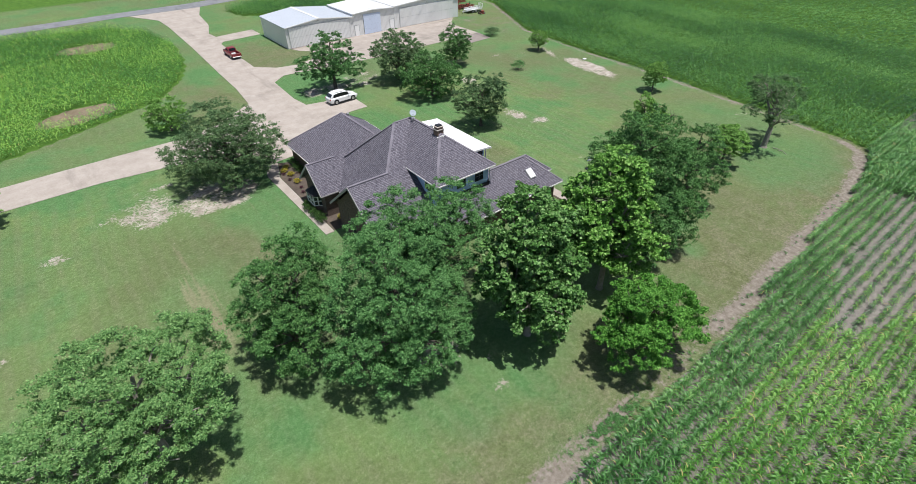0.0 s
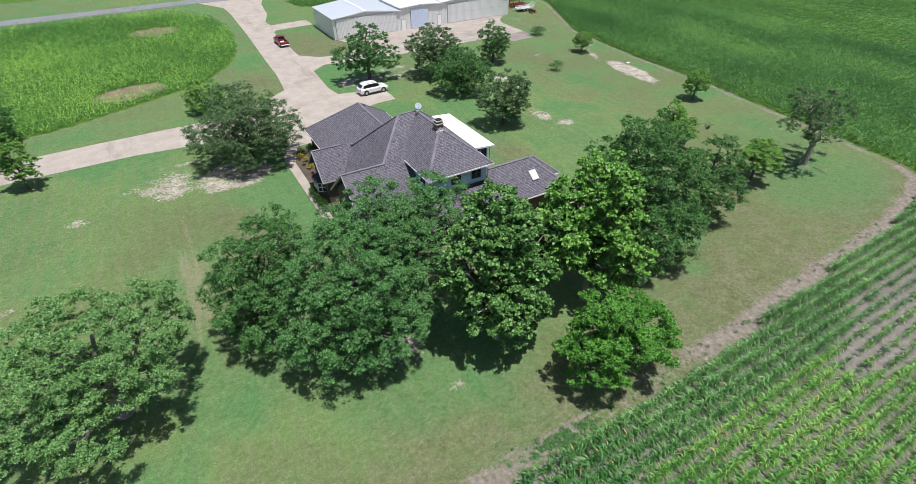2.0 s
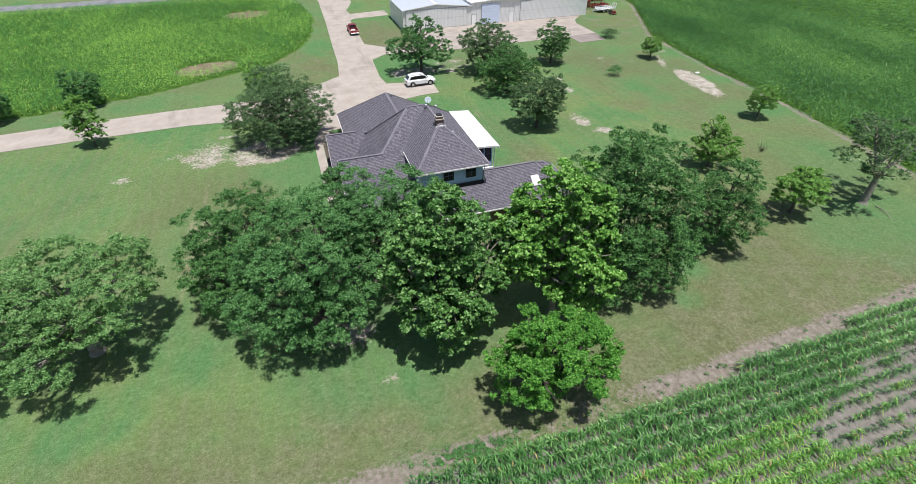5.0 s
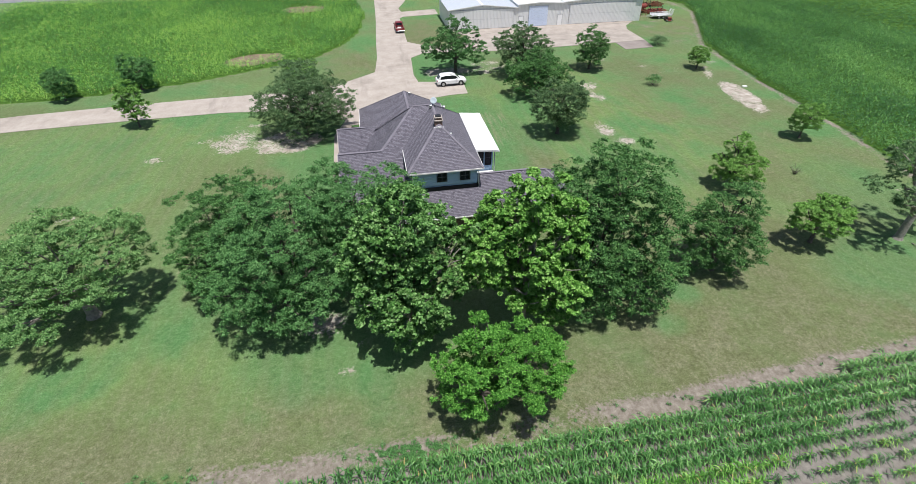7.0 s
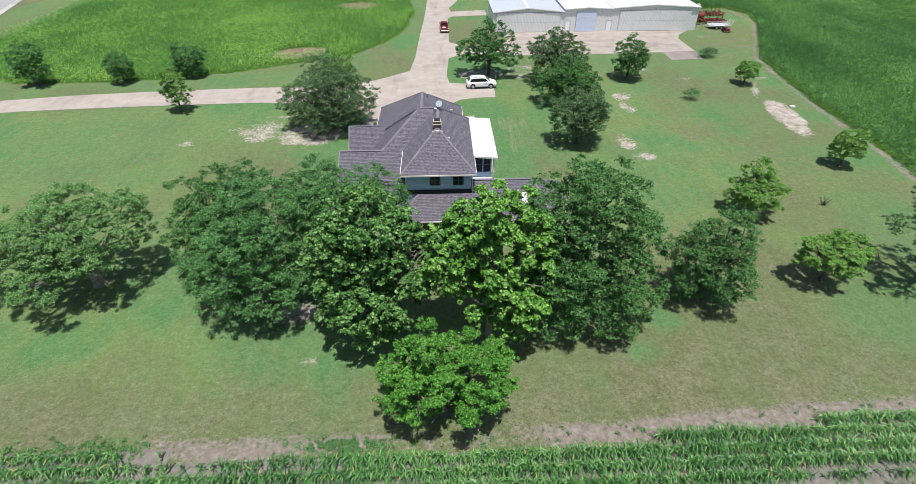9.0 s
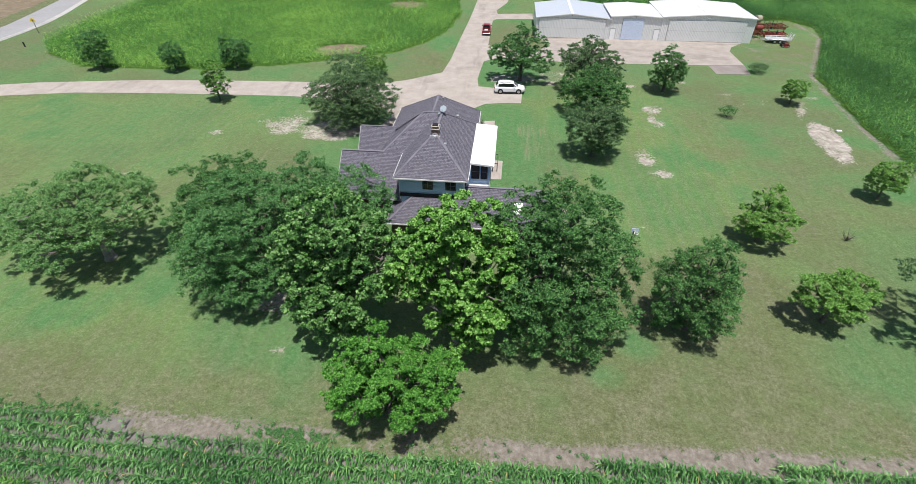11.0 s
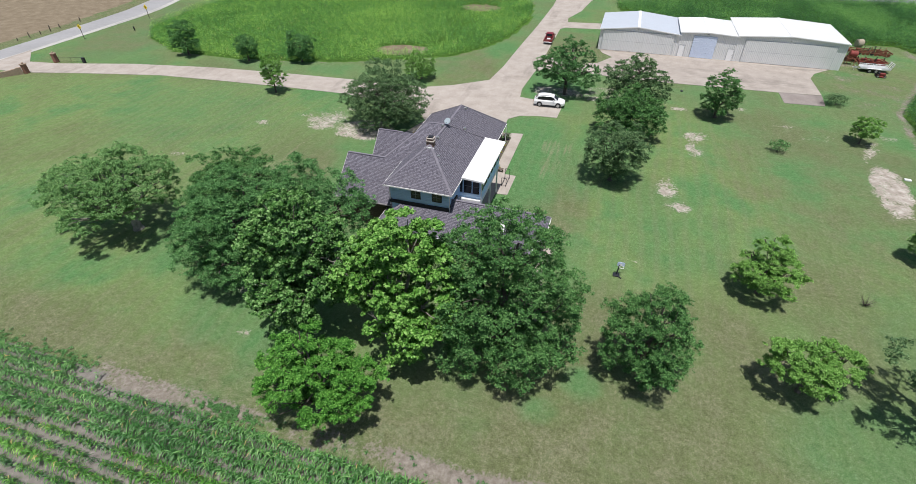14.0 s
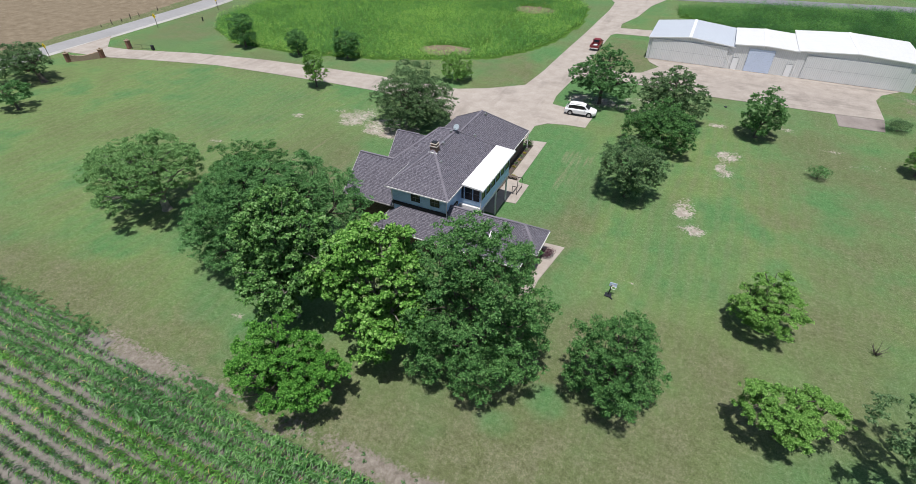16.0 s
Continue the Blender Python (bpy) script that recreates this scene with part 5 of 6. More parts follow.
# ------------------------------------------------------------------ corn
def corn(name, rows, leaf, label, seed, plant=0.2, height=0.9, blades=8, segs=3, width=0.075, length=0.6, jitter=0.04, across=0.5, keep=None):
    """Rows of corn: each plant is a fan of arched blades, set mostly across the row. rows: (x0, x1, y)."""
    rng = np.random.default_rng(seed)
    px, py = [], []
    for x0, x1, y in rows:
        n = int((x1 - x0) / plant)
        if n > 0:
            px.append(x0 + (np.arange(n) + rng.random(n) * 0.6) * plant)
            py.append(y + rng.normal(size=n) * jitter)
    px, py = np.concatenate(px), np.concatenate(py)
    if keep is not None:
        m = keep(px, py, rng)
        px, py = px[m], py[m]
    n = len(px)
    patch = np.array([noise.noise(Vector((a * 0.11, b * 0.11, seed))) for a, b in zip(px, py)])
    clod = np.array([noise.noise(Vector((a * 0.8, b * 0.8, seed + 9.0))) for a, b in zip(px, py)])
    h = height * (0.8 + 0.4 * rng.random(n)) * (1 + 0.22 * patch + 0.3 * clod)
    if keep is not None:
        f = np.array([noise.noise(Vector((a * 0.10, b * 0.20, 3.0))) for a, b in zip(px, py)])
        h = np.where(weak_at(px, py, f) & (py < -20), h * 0.68, h)
    N = n * blades
    i = np.repeat(np.arange(n), blades)
    k = np.tile(np.arange(blades), n)
    ang = np.pi / 2 + np.pi * k + rng.normal(size=N) * across
    z0 = h[i] * (0.2 + 0.6 * k / blades)
    L = length * (0.7 + 0.5 * rng.random(N)) * h[i] / height * (1.1 - 0.4 * k / blades)
    lift = 0.75 + 0.45 * k / blades + rng.normal(size=N) * 0.15
    dx, dy = np.cos(ang), np.sin(ang)
    V = []
    for s in range(segs + 1):
        u = s / segs
        r = L * (u * 0.85)
        z = z0 + L * (lift * u - 1.05 * u * u)
        w = width * max(0.12, 1.0 - 0.9 * abs(u - 0.35)) * (0.8 + 0.2 * h[i] / height)
        V.append(np.stack([px[i] + dx * r - dy * w / 2, py[i] + dy * r + dx * w / 2, np.maximum(z, 0.03)], 1))
        V.append(np.stack([px[i] + dx * r + dy * w / 2, py[i] + dy * r - dx * w / 2, np.maximum(z + w * 0.3, 0.03)], 1))
    m = 2 * (segs + 1)
    verts = np.stack(V, 1).reshape(-1, 3)
    b = (np.arange(N) * m)[:, None]
    faces = np.concatenate([b + np.array([[2 * s, 2 * s + 1, 2 * s + 3, 2 * s + 2]]) for s in range(segs)], 0)
    ob = arrays(name, verts, faces, leaf)
    return tagged(ob, label, "corn", kind="stuff")


def row_list(outline, step, xlim, ylim):
    """Row lines along x that lie in an outline."""
    out = []
    y = ylim[0] + step / 2
    while y < ylim[1]:
        cuts = []
        n = len(outline)
        for i in range(n):
            (x0, y0), (x1, y1) = outline[i], outline[(i + 1) % n]
            if (y0 > y) != (y1 > y):
                cuts.append(x0 + (x1 - x0) * (y - y0) / (y1 - y0))
        cuts.sort()
        for a, b in zip(cuts[::2], cuts[1::2]):
            a, b = max(a, xlim[0]), min(b, xlim[1])
            if b > a:
                out.append((a, b, y))
        y += step
    return out


ROW = 0.863
near_rows = row_list(FIELD_SOUTH, ROW, (-36, 64), (-41.556, -17.5))


def weak_at(px, py, f):
    """Where the stand is stunted: one broad spot to the east, one to the west with a sound row through it."""
    east_spot = np.hypot(np.minimum(px - 29.0, 0) / 11.0, (py + 27.6) / np.where(px > 23, 3.6, 2.5)) + 0.9 * f < 1.0
    west_spot = (np.hypot((px + 11.5) / 7.5, (py + 29.4) / 3.4) + 1.1 * f < 1.0) & ~((np.abs(py + 28.1) < 0.45) & (px > -15.5) & (px < -5.5))
    return east_spot | west_spot | ((f > 0.52) & (py < -30))


def thin(px, py, rng):
    """Weak spots: stunted gaps in the stand."""
    f = np.array([noise.noise(Vector((a * 0.10, b * 0.20, 3.0))) for a, b in zip(px, py)])
    r = rng.random(len(px))
    ragged = (py > -23.4) & (((px > -15.6) & (px < -9.5) & (r < 0.7)) | ((px >= -9.5) & (px < -2.5) & (r < 0.3)))
    return ~(weak_at(px, py, f) & (r < np.where(px < 0, 0.5, 0.74))) & ~ragged


def stunted(px, py, rng):
    """The weak plants of those spots."""
    f = np.array([noise.noise(Vector((a * 0.10, b * 0.20, 3.0))) for a, b in zip(px, py)])
    return weak_at(px, py, f) & (rng.random(len(px)) < 0.85)


def west_keep(px, py, rng):
    """Brown bald spots in the stand, a thin strip between them."""
    r = rng.random(len(px))
    bald = bald_at(px, py) < 1
    thin_strip = (np.abs(px + 17.5 - 0.05 * (py - 60)) < 3.2) & (py > 60) & (py < 92)
    return ~(bald & (r < 0.88)) & ~(thin_strip & (r < 0.4))


corn("corn_rows", [r for r in near_rows if r[2] > -25.9], L_CORNF, "dark green young corn in close rows", 41, plant=0.17, height=1.12, length=0.60, width=0.066, blades=10, across=0.72, keep=thin)
corn("corn_rows", [r for r in near_rows if r[2] <= -25.9], L_CORNY, "yellow-green young corn in thinner rows over grey soil", 42, plant=0.17, height=1.0, length=0.55, width=0.062, blades=9, across=0.65, keep=thin)
corn("corn_rows", row_list(FIELD_SOUTH, ROW * 0.6, (43.5, 60), (-25.5, -17.5)), L_CORNF, "dense taller green corn filling the field corner", 49, plant=0.2, height=1.35, length=0.7, width=0.075, blades=9, across=0.9)
corn("corn_rows", near_rows, L_CORND, "dark stunted corn plants over bare grey soil", 47, plant=0.3, height=0.95, length=0.66, width=0.06, blades=7, across=1.0, keep=stunted)
corn("corn_field_south", row_list(FIELD_SOUTH, 1.0, (-60, 100), (-80, -41.6)), L_CORNF, "green corn rows beyond the near stand", 48, plant=0.42, blades=6, segs=1, width=0.15, length=0.75, height=1.0)
corn("corn_field_south_far", row_list(FIELD_SOUTH, ROW, (64, 175), (-34, -17.5)), L_CORN, "green corn rows further off", 43, plant=0.4, blades=6, segs=1, width=0.12, length=0.8, height=1.1)
corn("corn_field_east", row_list(FIELD_EAST, 0.86, (16, 102), (-17.5, 132)), L_CORN, "tall dense green corn stand", 44, plant=0.36, blades=6, segs=2, width=0.095, length=0.8, height=1.85, jitter=0.06, across=0.9)
corn("corn_field_east_far", row_list(FIELD_EAST, 1.1, (102, 195), (-17.5, 140)), L_CORN, "far part of the tall green corn", 45, plant=0.7, blades=4, segs=1, width=0.2, length=1.0, height=1.9, jitter=0.2, across=1.2)
corn("corn_field_west", row_list(FIELD_NW, 0.9, (-86, 0), (42, 116)), L_CORNW, "tall green and yellow corn stand inside the drive", 46, plant=0.42, blades=6, segs=2, width=0.085, length=0.7, height=1.6, jitter=0.1, across=0.9, keep=west_keep)


# ------------------------------------------------------------------ vehicles
M_CARW = plain("white_car_paint", (0.75, 0.76, 0.77), 0.25, vary=0.02, spec=0.5)
M_CARR = plain("red_truck_paint", (0.20, 0.022, 0.028), 0.3, vary=0.08, spec=0.5)
M_TYRE = plain("tyre_rubber", (0.022, 0.022, 0.022), 0.85, vary=0.2)
M_RIM = plain("alloy_rim", (0.42, 0.43, 0.44), 0.35, 0.7, vary=0.1)
M_LAMP = plain("lamp_lens", (0.55, 0.56, 0.56), 0.2, vary=0.05, spec=0.6)
M_TAIL = plain("red_lens", (0.32, 0.015, 0.012), 0.25, vary=0.1, spec=0.6)
M_RED = plain("faded_red_paint", (0.21, 0.044, 0.036), 0.65, vary=0.4, scale=2.5)
M_RUST = plain("rusty_iron", (0.19, 0.075, 0.045), 0.9, vary=0.35)
M_ALU = plain("dull_aluminium", (0.62, 0.63, 0.64), 0.4, 0.5, vary=0.1)
M_GBRICK = plain("red_brown_brick", (0.26, 0.135, 0.100), 0.9, vary=0.3, scale=3)
M_GSTONE = plain("tan_stone", (0.33, 0.25, 0.19), 0.9, vary=0.3, scale=3)
M_YEL = plain("yellow_sign_paint", (0.75, 0.55, 0.03), 0.5, vary=0.08)
M_WOODP = plain("weathered_post_wood", (0.13, 0.105, 0.085), 0.9, vary=0.3)
M_BALE = plain("straw_tan", (0.36, 0.31, 0.24), 0.95, vary=0.2, bump=0.4)
M_NET = plain("pale_blue_plastic", (0.50, 0.58, 0.78), 0.5, vary=0.05)
L_YEL = leaf_material("golden_leaves", (0.20, 0.17, 0.02), (0.36, 0.32, 0.04), (0.52, 0.47, 0.09))
L_PUR = leaf_material("purple_leaves", (0.045, 0.016, 0.026), (0.105, 0.040, 0.060), (0.18, 0.085, 0.11))
L_BUSH = leaf_material("hedge_leaves", (0.020, 0.060, 0.016), (0.045, 0.105, 0.026), (0.085, 0.160, 0.045))


def loft(bm, sections):
    """A skin over cross-sections that all have the same number of points, closed at both ends."""
    rings = [[bm.verts.new(p) for p in sec] for sec in sections]
    n = len(rings[0])
    for a, b in zip(rings, rings[1:]):
        for i in range(n):
            j = (i + 1) % n
            bm.faces.new((a[i], a[j], b[j], b[i]))
    bm.faces.new(rings[0][::-1])
    bm.faces.new(rings[-1])
    bmesh.ops.recalc_face_normals(bm, faces=bm.faces)
    return bm


def ring(x, half, z0, z1, tuck=0.12):
    """A rounded box section across the car at x."""
    r = min(0.16, (z1 - z0) * 0.3)
    return [(x, -half + tuck * 0.5, z0), (x, half - tuck * 0.5, z0), (x, half, z0 + r), (x, half, z1 - r), (x, half - tuck, z1), (x, -half + tuck, z1), (x, -half, z1 - r), (x, -half, z0 + r)]


def wheel(parent, x, y, r, w, side):
    ty = part("wheel", bmesh.new(), M_TYRE, parent)
    bm = tube(bmesh.new(), (x, y - w / 2, r), (x, y + w / 2, r), r, r, 20)
    part("tyre", bm, M_TYRE, ty, smooth=False)
    bm = tube(bmesh.new(), (x, y + side * w * 0.42, r), (x, y + side * (w / 2 + 0.012), r), r * 0.68, r * 0.62, 16)
    part("rim", bm, M_RIM, ty)


def suv():
    car = thing("suv", 0, 0, 0, "white crossover car parked on the concrete pad", "car")
    bm = loft(bmesh.new(), [ring(-2.34, 0.80, 0.42, 0.92), ring(-2.25, 0.90, 0.30, 1.02), ring(-1.2, 0.95, 0.26, 1.06), ring(0.6, 0.95, 0.26, 1.04), ring(1.35, 0.94, 0.26, 1.00), ring(2.05, 0.88, 0.28, 0.86), ring(2.33, 0.72, 0.38, 0.74)])
    part("body", bm, M_CARW, car, smooth=False)
    bm = loft(bmesh.new(), [ring(-2.16, 0.74, 1.02, 1.10, 0.04), ring(-1.70, 0.74, 1.02, 1.58, 0.14), ring(-0.9, 0.76, 1.02, 1.68, 0.16), ring(0.1, 0.76, 1.02, 1.66, 0.16), ring(0.62, 0.74, 1.02, 1.52, 0.10), ring(1.30, 0.72, 0.98, 1.04, 0.04)])
    part("cabin", bm, M_CARW, car)
    bm = bmesh.new()
    for s in (-1, 1):
        for x0, x1, t0, t1 in ((-1.72, -1.02, 1.44, 1.57), (-0.98, -0.14, 1.59, 1.59), (-0.10, 0.86, 1.59, 1.22)):
            bm = bmesh.new()
            poly(bm, [(x0, s * 0.776, 1.07), (x1, s * 0.776, 1.07), (x1, s * 0.766, t1), (x0, s * 0.766, t0)])
            bmesh.ops.solidify(bm, geom=bm.faces[:], thickness=0.012)
            part("side_window", bm, M_GLASS, car)
    for s in (-1, 1):
        bm = bmesh.new()
        poly(bm, [(-1.80, s * 0.770, 1.05), (0.95, s * 0.770, 1.05), (0.60, s * 0.762, 1.50), (0.10, s * 0.760, 1.605), (-1.0, s * 0.760, 1.605), (-1.68, s * 0.764, 1.50)])
        bmesh.ops.solidify(bm, geom=bm.faces[:], thickness=0.008)
        part("window_band", bm, M_DARK, car, "black window pillars")
    bm = bmesh.new()
    poly(bm, [(1.26, -0.64, 1.06), (1.26, 0.64, 1.06), (0.66, 0.60, 1.50), (0.66, -0.60, 1.50)])
    bmesh.ops.translate(bm, verts=bm.verts, vec=(0.03, 0, 0.03))
    bmesh.ops.solidify(bm, geom=bm.faces[:], thickness=0.01)
    part("windscreen", bm, M_GLASS, car)
    bm = bmesh.new()
    poly(bm, [(-2.13, -0.62, 1.12), (-2.13, 0.62, 1.12), (-1.80, 0.60, 1.52), (-1.80, -0.60, 1.52)])
    bmesh.ops.translate(bm, verts=bm.verts, vec=(-0.03, 0, 0.02))
    bmesh.ops.solidify(bm, geom=bm.faces[:], thickness=0.01)
    part("rear_window", bm, M_GLASS, car)
    for s in (-1, 1):
        part("headlight", box(bmesh.new(), 2.05, 2.30, s * 0.66 - 0.12, s * 0.66 + 0.12, 0.66, 0.78, 0.02), M_LAMP, car)
        part("tail_light", box(bmesh.new(), -2.37, -2.24, s * 0.72 - 0.09, s * 0.72 + 0.09, 0.78, 0.98, 0.02), M_TAIL, car)
        part("mirror", box(bmesh.new(), 0.62, 0.80, s * 0.98 - 0.08, s * 0.98 + 0.08, 1.06, 1.20, 0.03), M_CARW, car)
        part("roof_rail", beam(bmesh.new(), (-1.5, s * 0.60, 1.70), (0.1, s * 0.60, 1.70), 0.04, 0.04), M_METAL, car)
        for x in (-1.42, 1.40):
            wheel(car, x, s * 0.84, 0.36, 0.24, s)
            part("wheel_arch", tube(bmesh.new(), (x, s * 0.90, 0.40), (x, s * 0.957, 0.40), 0.42, 0.42, 18), M_DARK, car)
    part("bumper", box(bmesh.new(), 2.18, 2.36, -0.66, 0.66, 0.34, 0.50, 0.03), M_DARK, car)
    part("grille", box(bmesh.new(), 2.22, 2.345, -0.42, 0.42, 0.56, 0.66, 0.01), M_METAL, car)
    part("sill", box(bmesh.new(), -1.0, 0.98, -0.965, 0.965, 0.24, 0.34, 0.01), M_DARK, car)
    return car


car = suv()
car.matrix_basis = pose(10.15, 38.45, 0.05, 0, 0, 3)


def pickup():
    car = thing("pickup_truck", 0, 0, 0, "dark red pickup truck with an open bed on the drive", "truck")
    bm = loft(bmesh.new(), [ring(0.35, 0.97, 0.45, 1.18), ring(0.6, 0.99, 0.40, 1.20), ring(1.7, 0.98, 0.42, 1.16), ring(2.6, 0.94, 0.46, 1.08), ring(2.88, 0.84, 0.50, 0.98)])
    part("body", bm, M_CARR, car)
    bm = loft(bmesh.new(), [ring(-0.75, 0.97, 0.45, 1.16), ring(0.35, 0.97, 0.45, 1.18)])
    part("body", bm, M_CARR, car)
    bm = loft(bmesh.new(), [ring(-0.72, 0.80, 1.14, 1.26, 0.05), ring(-0.55, 0.80, 1.14, 1.80, 0.12), ring(0.5, 0.80, 1.14, 1.86, 0.12), ring(0.95, 0.79, 1.14, 1.76, 0.12), ring(1.65, 0.78, 1.12, 1.20, 0.05)])
    part("cabin", bm, M_CARR, car)
    bm = box(bmesh.new(), -2.85, -0.76, -0.80, 0.80, 0.56, 0.62)
    bed = part("bed", bm, M_DARK, car, "open cargo bed")
    for s in (-1, 1):
        part("bed_side", box(bmesh.new(), -2.88, -0.76, s * 0.90 - 0.09, s * 0.90 + 0.09, 0.50, 1.16, 0.04), M_CARR, bed)
    part("tailgate", box(bmesh.new(), -2.92, -2.84, -0.82, 0.82, 0.56, 1.14, 0.02), M_CARR, bed)
    part("toolbox", box(bmesh.new(), -1.5, -0.95, -0.35, 0.45, 0.62, 0.95, 0.03), M_WHITE, bed, "white box in the bed")
    bm = bmesh.new()
    for s in (-1, 1):
        for x0, x1, t0, t1 in ((-0.5, 0.25, 1.68, 1.70), (0.33, 1.2, 1.70, 1.46)):
            bm = bmesh.new()
            poly(bm, [(x0, s * 0.812, 1.22), (x1, s * 0.812, 1.22), (x1, s * 0.80, t1), (x0, s * 0.80, t0)])
            bmesh.ops.solidify(bm, geom=bm.faces[:], thickness=0.012)
            part("side_window", bm, M_GLASS, car)
    bm = bmesh.new()
    poly(bm, [(1.62, -0.66, 1.24), (1.62, 0.66, 1.24), (1.0, 0.62, 1.74), (1.0, -0.62, 1.74)])
    bmesh.ops.solidify(bm, geom=bm.faces[:], thickness=0.03)
    part("windscreen", bm, M_GLASS, car)
    bm = bmesh.new()
    poly(bm, [(-0.74, -0.62, 1.28), (-0.74, 0.62, 1.28), (-0.60, 0.60, 1.74), (-0.60, -0.60, 1.74)])
    bmesh.ops.solidify(bm, geom=bm.faces[:], thickness=0.03)
    part("rear_window", bm, M_GLASS, car)
    part("bumper", box(bmesh.new(), -3.05, -2.92, -0.92, 0.92, 0.42, 0.60, 0.03), M_RIM, car, "chrome bumper")
    part("bumper", box(bmesh.new(), 2.82, 2.98, -0.86, 0.86, 0.42, 0.62, 0.03), M_RIM, car, "chrome bumper")
    for s in (-1, 1):
        part("headlight", box(bmesh.new(), 2.72, 2.90, s * 0.70 - 0.14, s * 0.70 + 0.14, 0.74, 0.92, 0.02), M_LAMP, car)
        part("tail_light", box(bmesh.new(), -2.93, -2.84, s * 0.91 - 0.06, s * 0.91 + 0.06, 0.74, 1.06, 0.02), M_TAIL, car)
        part("mirror", box(bmesh.new(), 1.15, 1.32, s * 1.06 - 0.1, s * 1.06 + 0.1, 1.16, 1.36, 0.03), M_DARK, car)
        for x in (-1.85, 1.80):
            wheel(car, x, s * 0.86, 0.40, 0.26, s)
    return car


truck = pickup()
truck.matrix_basis = pose(4.8, 72.2, 0.05, 0, 0, 91) @ Matrix.Scale(0.9, 4)


# ------------------------------------------------------------------ barn yard
def trailer():
    t = thing("utility_trailer", 63, 71, 0, "white and aluminium utility trailer with a raised ramp", "trailer")
    part("deck", box(bmesh.new(), 60.9, 65.3, 70.2, 72.0, 0.55, 0.66, 0.02), M_ALU, t)
    for y in (70.4, 71.8):
        part("tongue", beam(bmesh.new(), (60.9, y, 0.5), (59.7, 71.1, 0.5), 0.09, 0.09), M_ALU, t)
    for y in (70.22, 71.98):
        part("rail", beam(bmesh.new(), (60.9, y, 1.05), (65.3, y, 1.05), 0.07, 0.07), M_WHITE, t)
        part("side_board", box(bmesh.new(), 60.95, 65.25, y - 0.02, y + 0.02, 0.67, 0.86), M_WHITE, t, "white side board")
        for x in (61.0, 62.05, 63.1, 64.15, 65.25):
            part("rail_post", box(bmesh.new(), x - 0.03, x + 0.03, y - 0.035, y + 0.035, 0.66, 1.03), M_WHITE, t)
        part("fender", box(bmesh.new(), 61.6, 63.9, y - 0.26 if y < 71 else y + 0.03, y - 0.03 if y < 71 else y + 0.26, 0.72, 0.78, 0.02), M_WHITE, t, "white fender")
    for x in (62.2, 63.2):
        for y, s in ((70.06, -1), (72.14, 1)):
            wheel(t, x, y, 0.34, 0.2, s)
    for i in range(6):
        part("ramp_bar", beam(bmesh.new(), (65.33 + i * 0.05, 70.3, 0.7 + i * 0.2), (65.33 + i * 0.05, 71.9, 0.7 + i * 0.2), 0.05, 0.05), M_WHITE, t)
    for y in (70.3, 71.9):
        part("ramp_side", beam(bmesh.new(), (65.33, y, 0.62), (65.6, y, 1.75), 0.06, 0.06), M_WHITE, t)
    part("jack", tube(bmesh.new(), (60.1, 71.1, 0.0), (60.1, 71.1, 0.8), 0.04, 0.04), M_ALU, t)


trailer()
tank = thing("fuel_tank", 60.0, 74.2, 0, "red cylindrical fuel tank on a rusty steel stand", "tank")
bm = tube(bmesh.new(), (59.5, 74.2, 1.95), (60.8, 74.2, 1.95), 0.52, 0.52, 20)
bmesh.ops.bevel(bm, geom=[e for e in bm.edges if len(e.link_faces) == 2 and e.calc_face_angle(0) > 1.0], offset=0.1, segments=2, affect="EDGES")
part("drum", bm, M_RED, tank)
part("filler_cap", tube(bmesh.new(), (60.1, 74.2, 2.42), (60.1, 74.2, 2.58), 0.1, 0.1, 10), M_RUST, tank)
for x in (59.5, 60.7):
    for s in (-1, 1):
        part("leg", beam(bmesh.new(), (x, 74.2 + s * 0.75, 0.0), (x, 74.2 + s * 0.35, 1.62), 0.07, 0.07), M_RUST, tank)
    part("brace", beam(bmesh.new(), (x, 73.5, 0.5), (x, 74.9, 0.5), 0.05, 0.05), M_RUST, tank)
part("hose", beam(bmesh.new(), (59.25, 74.2, 1.9), (59.2, 73.6, 0.3), 0.05, 0.05), M_DARK, tank)


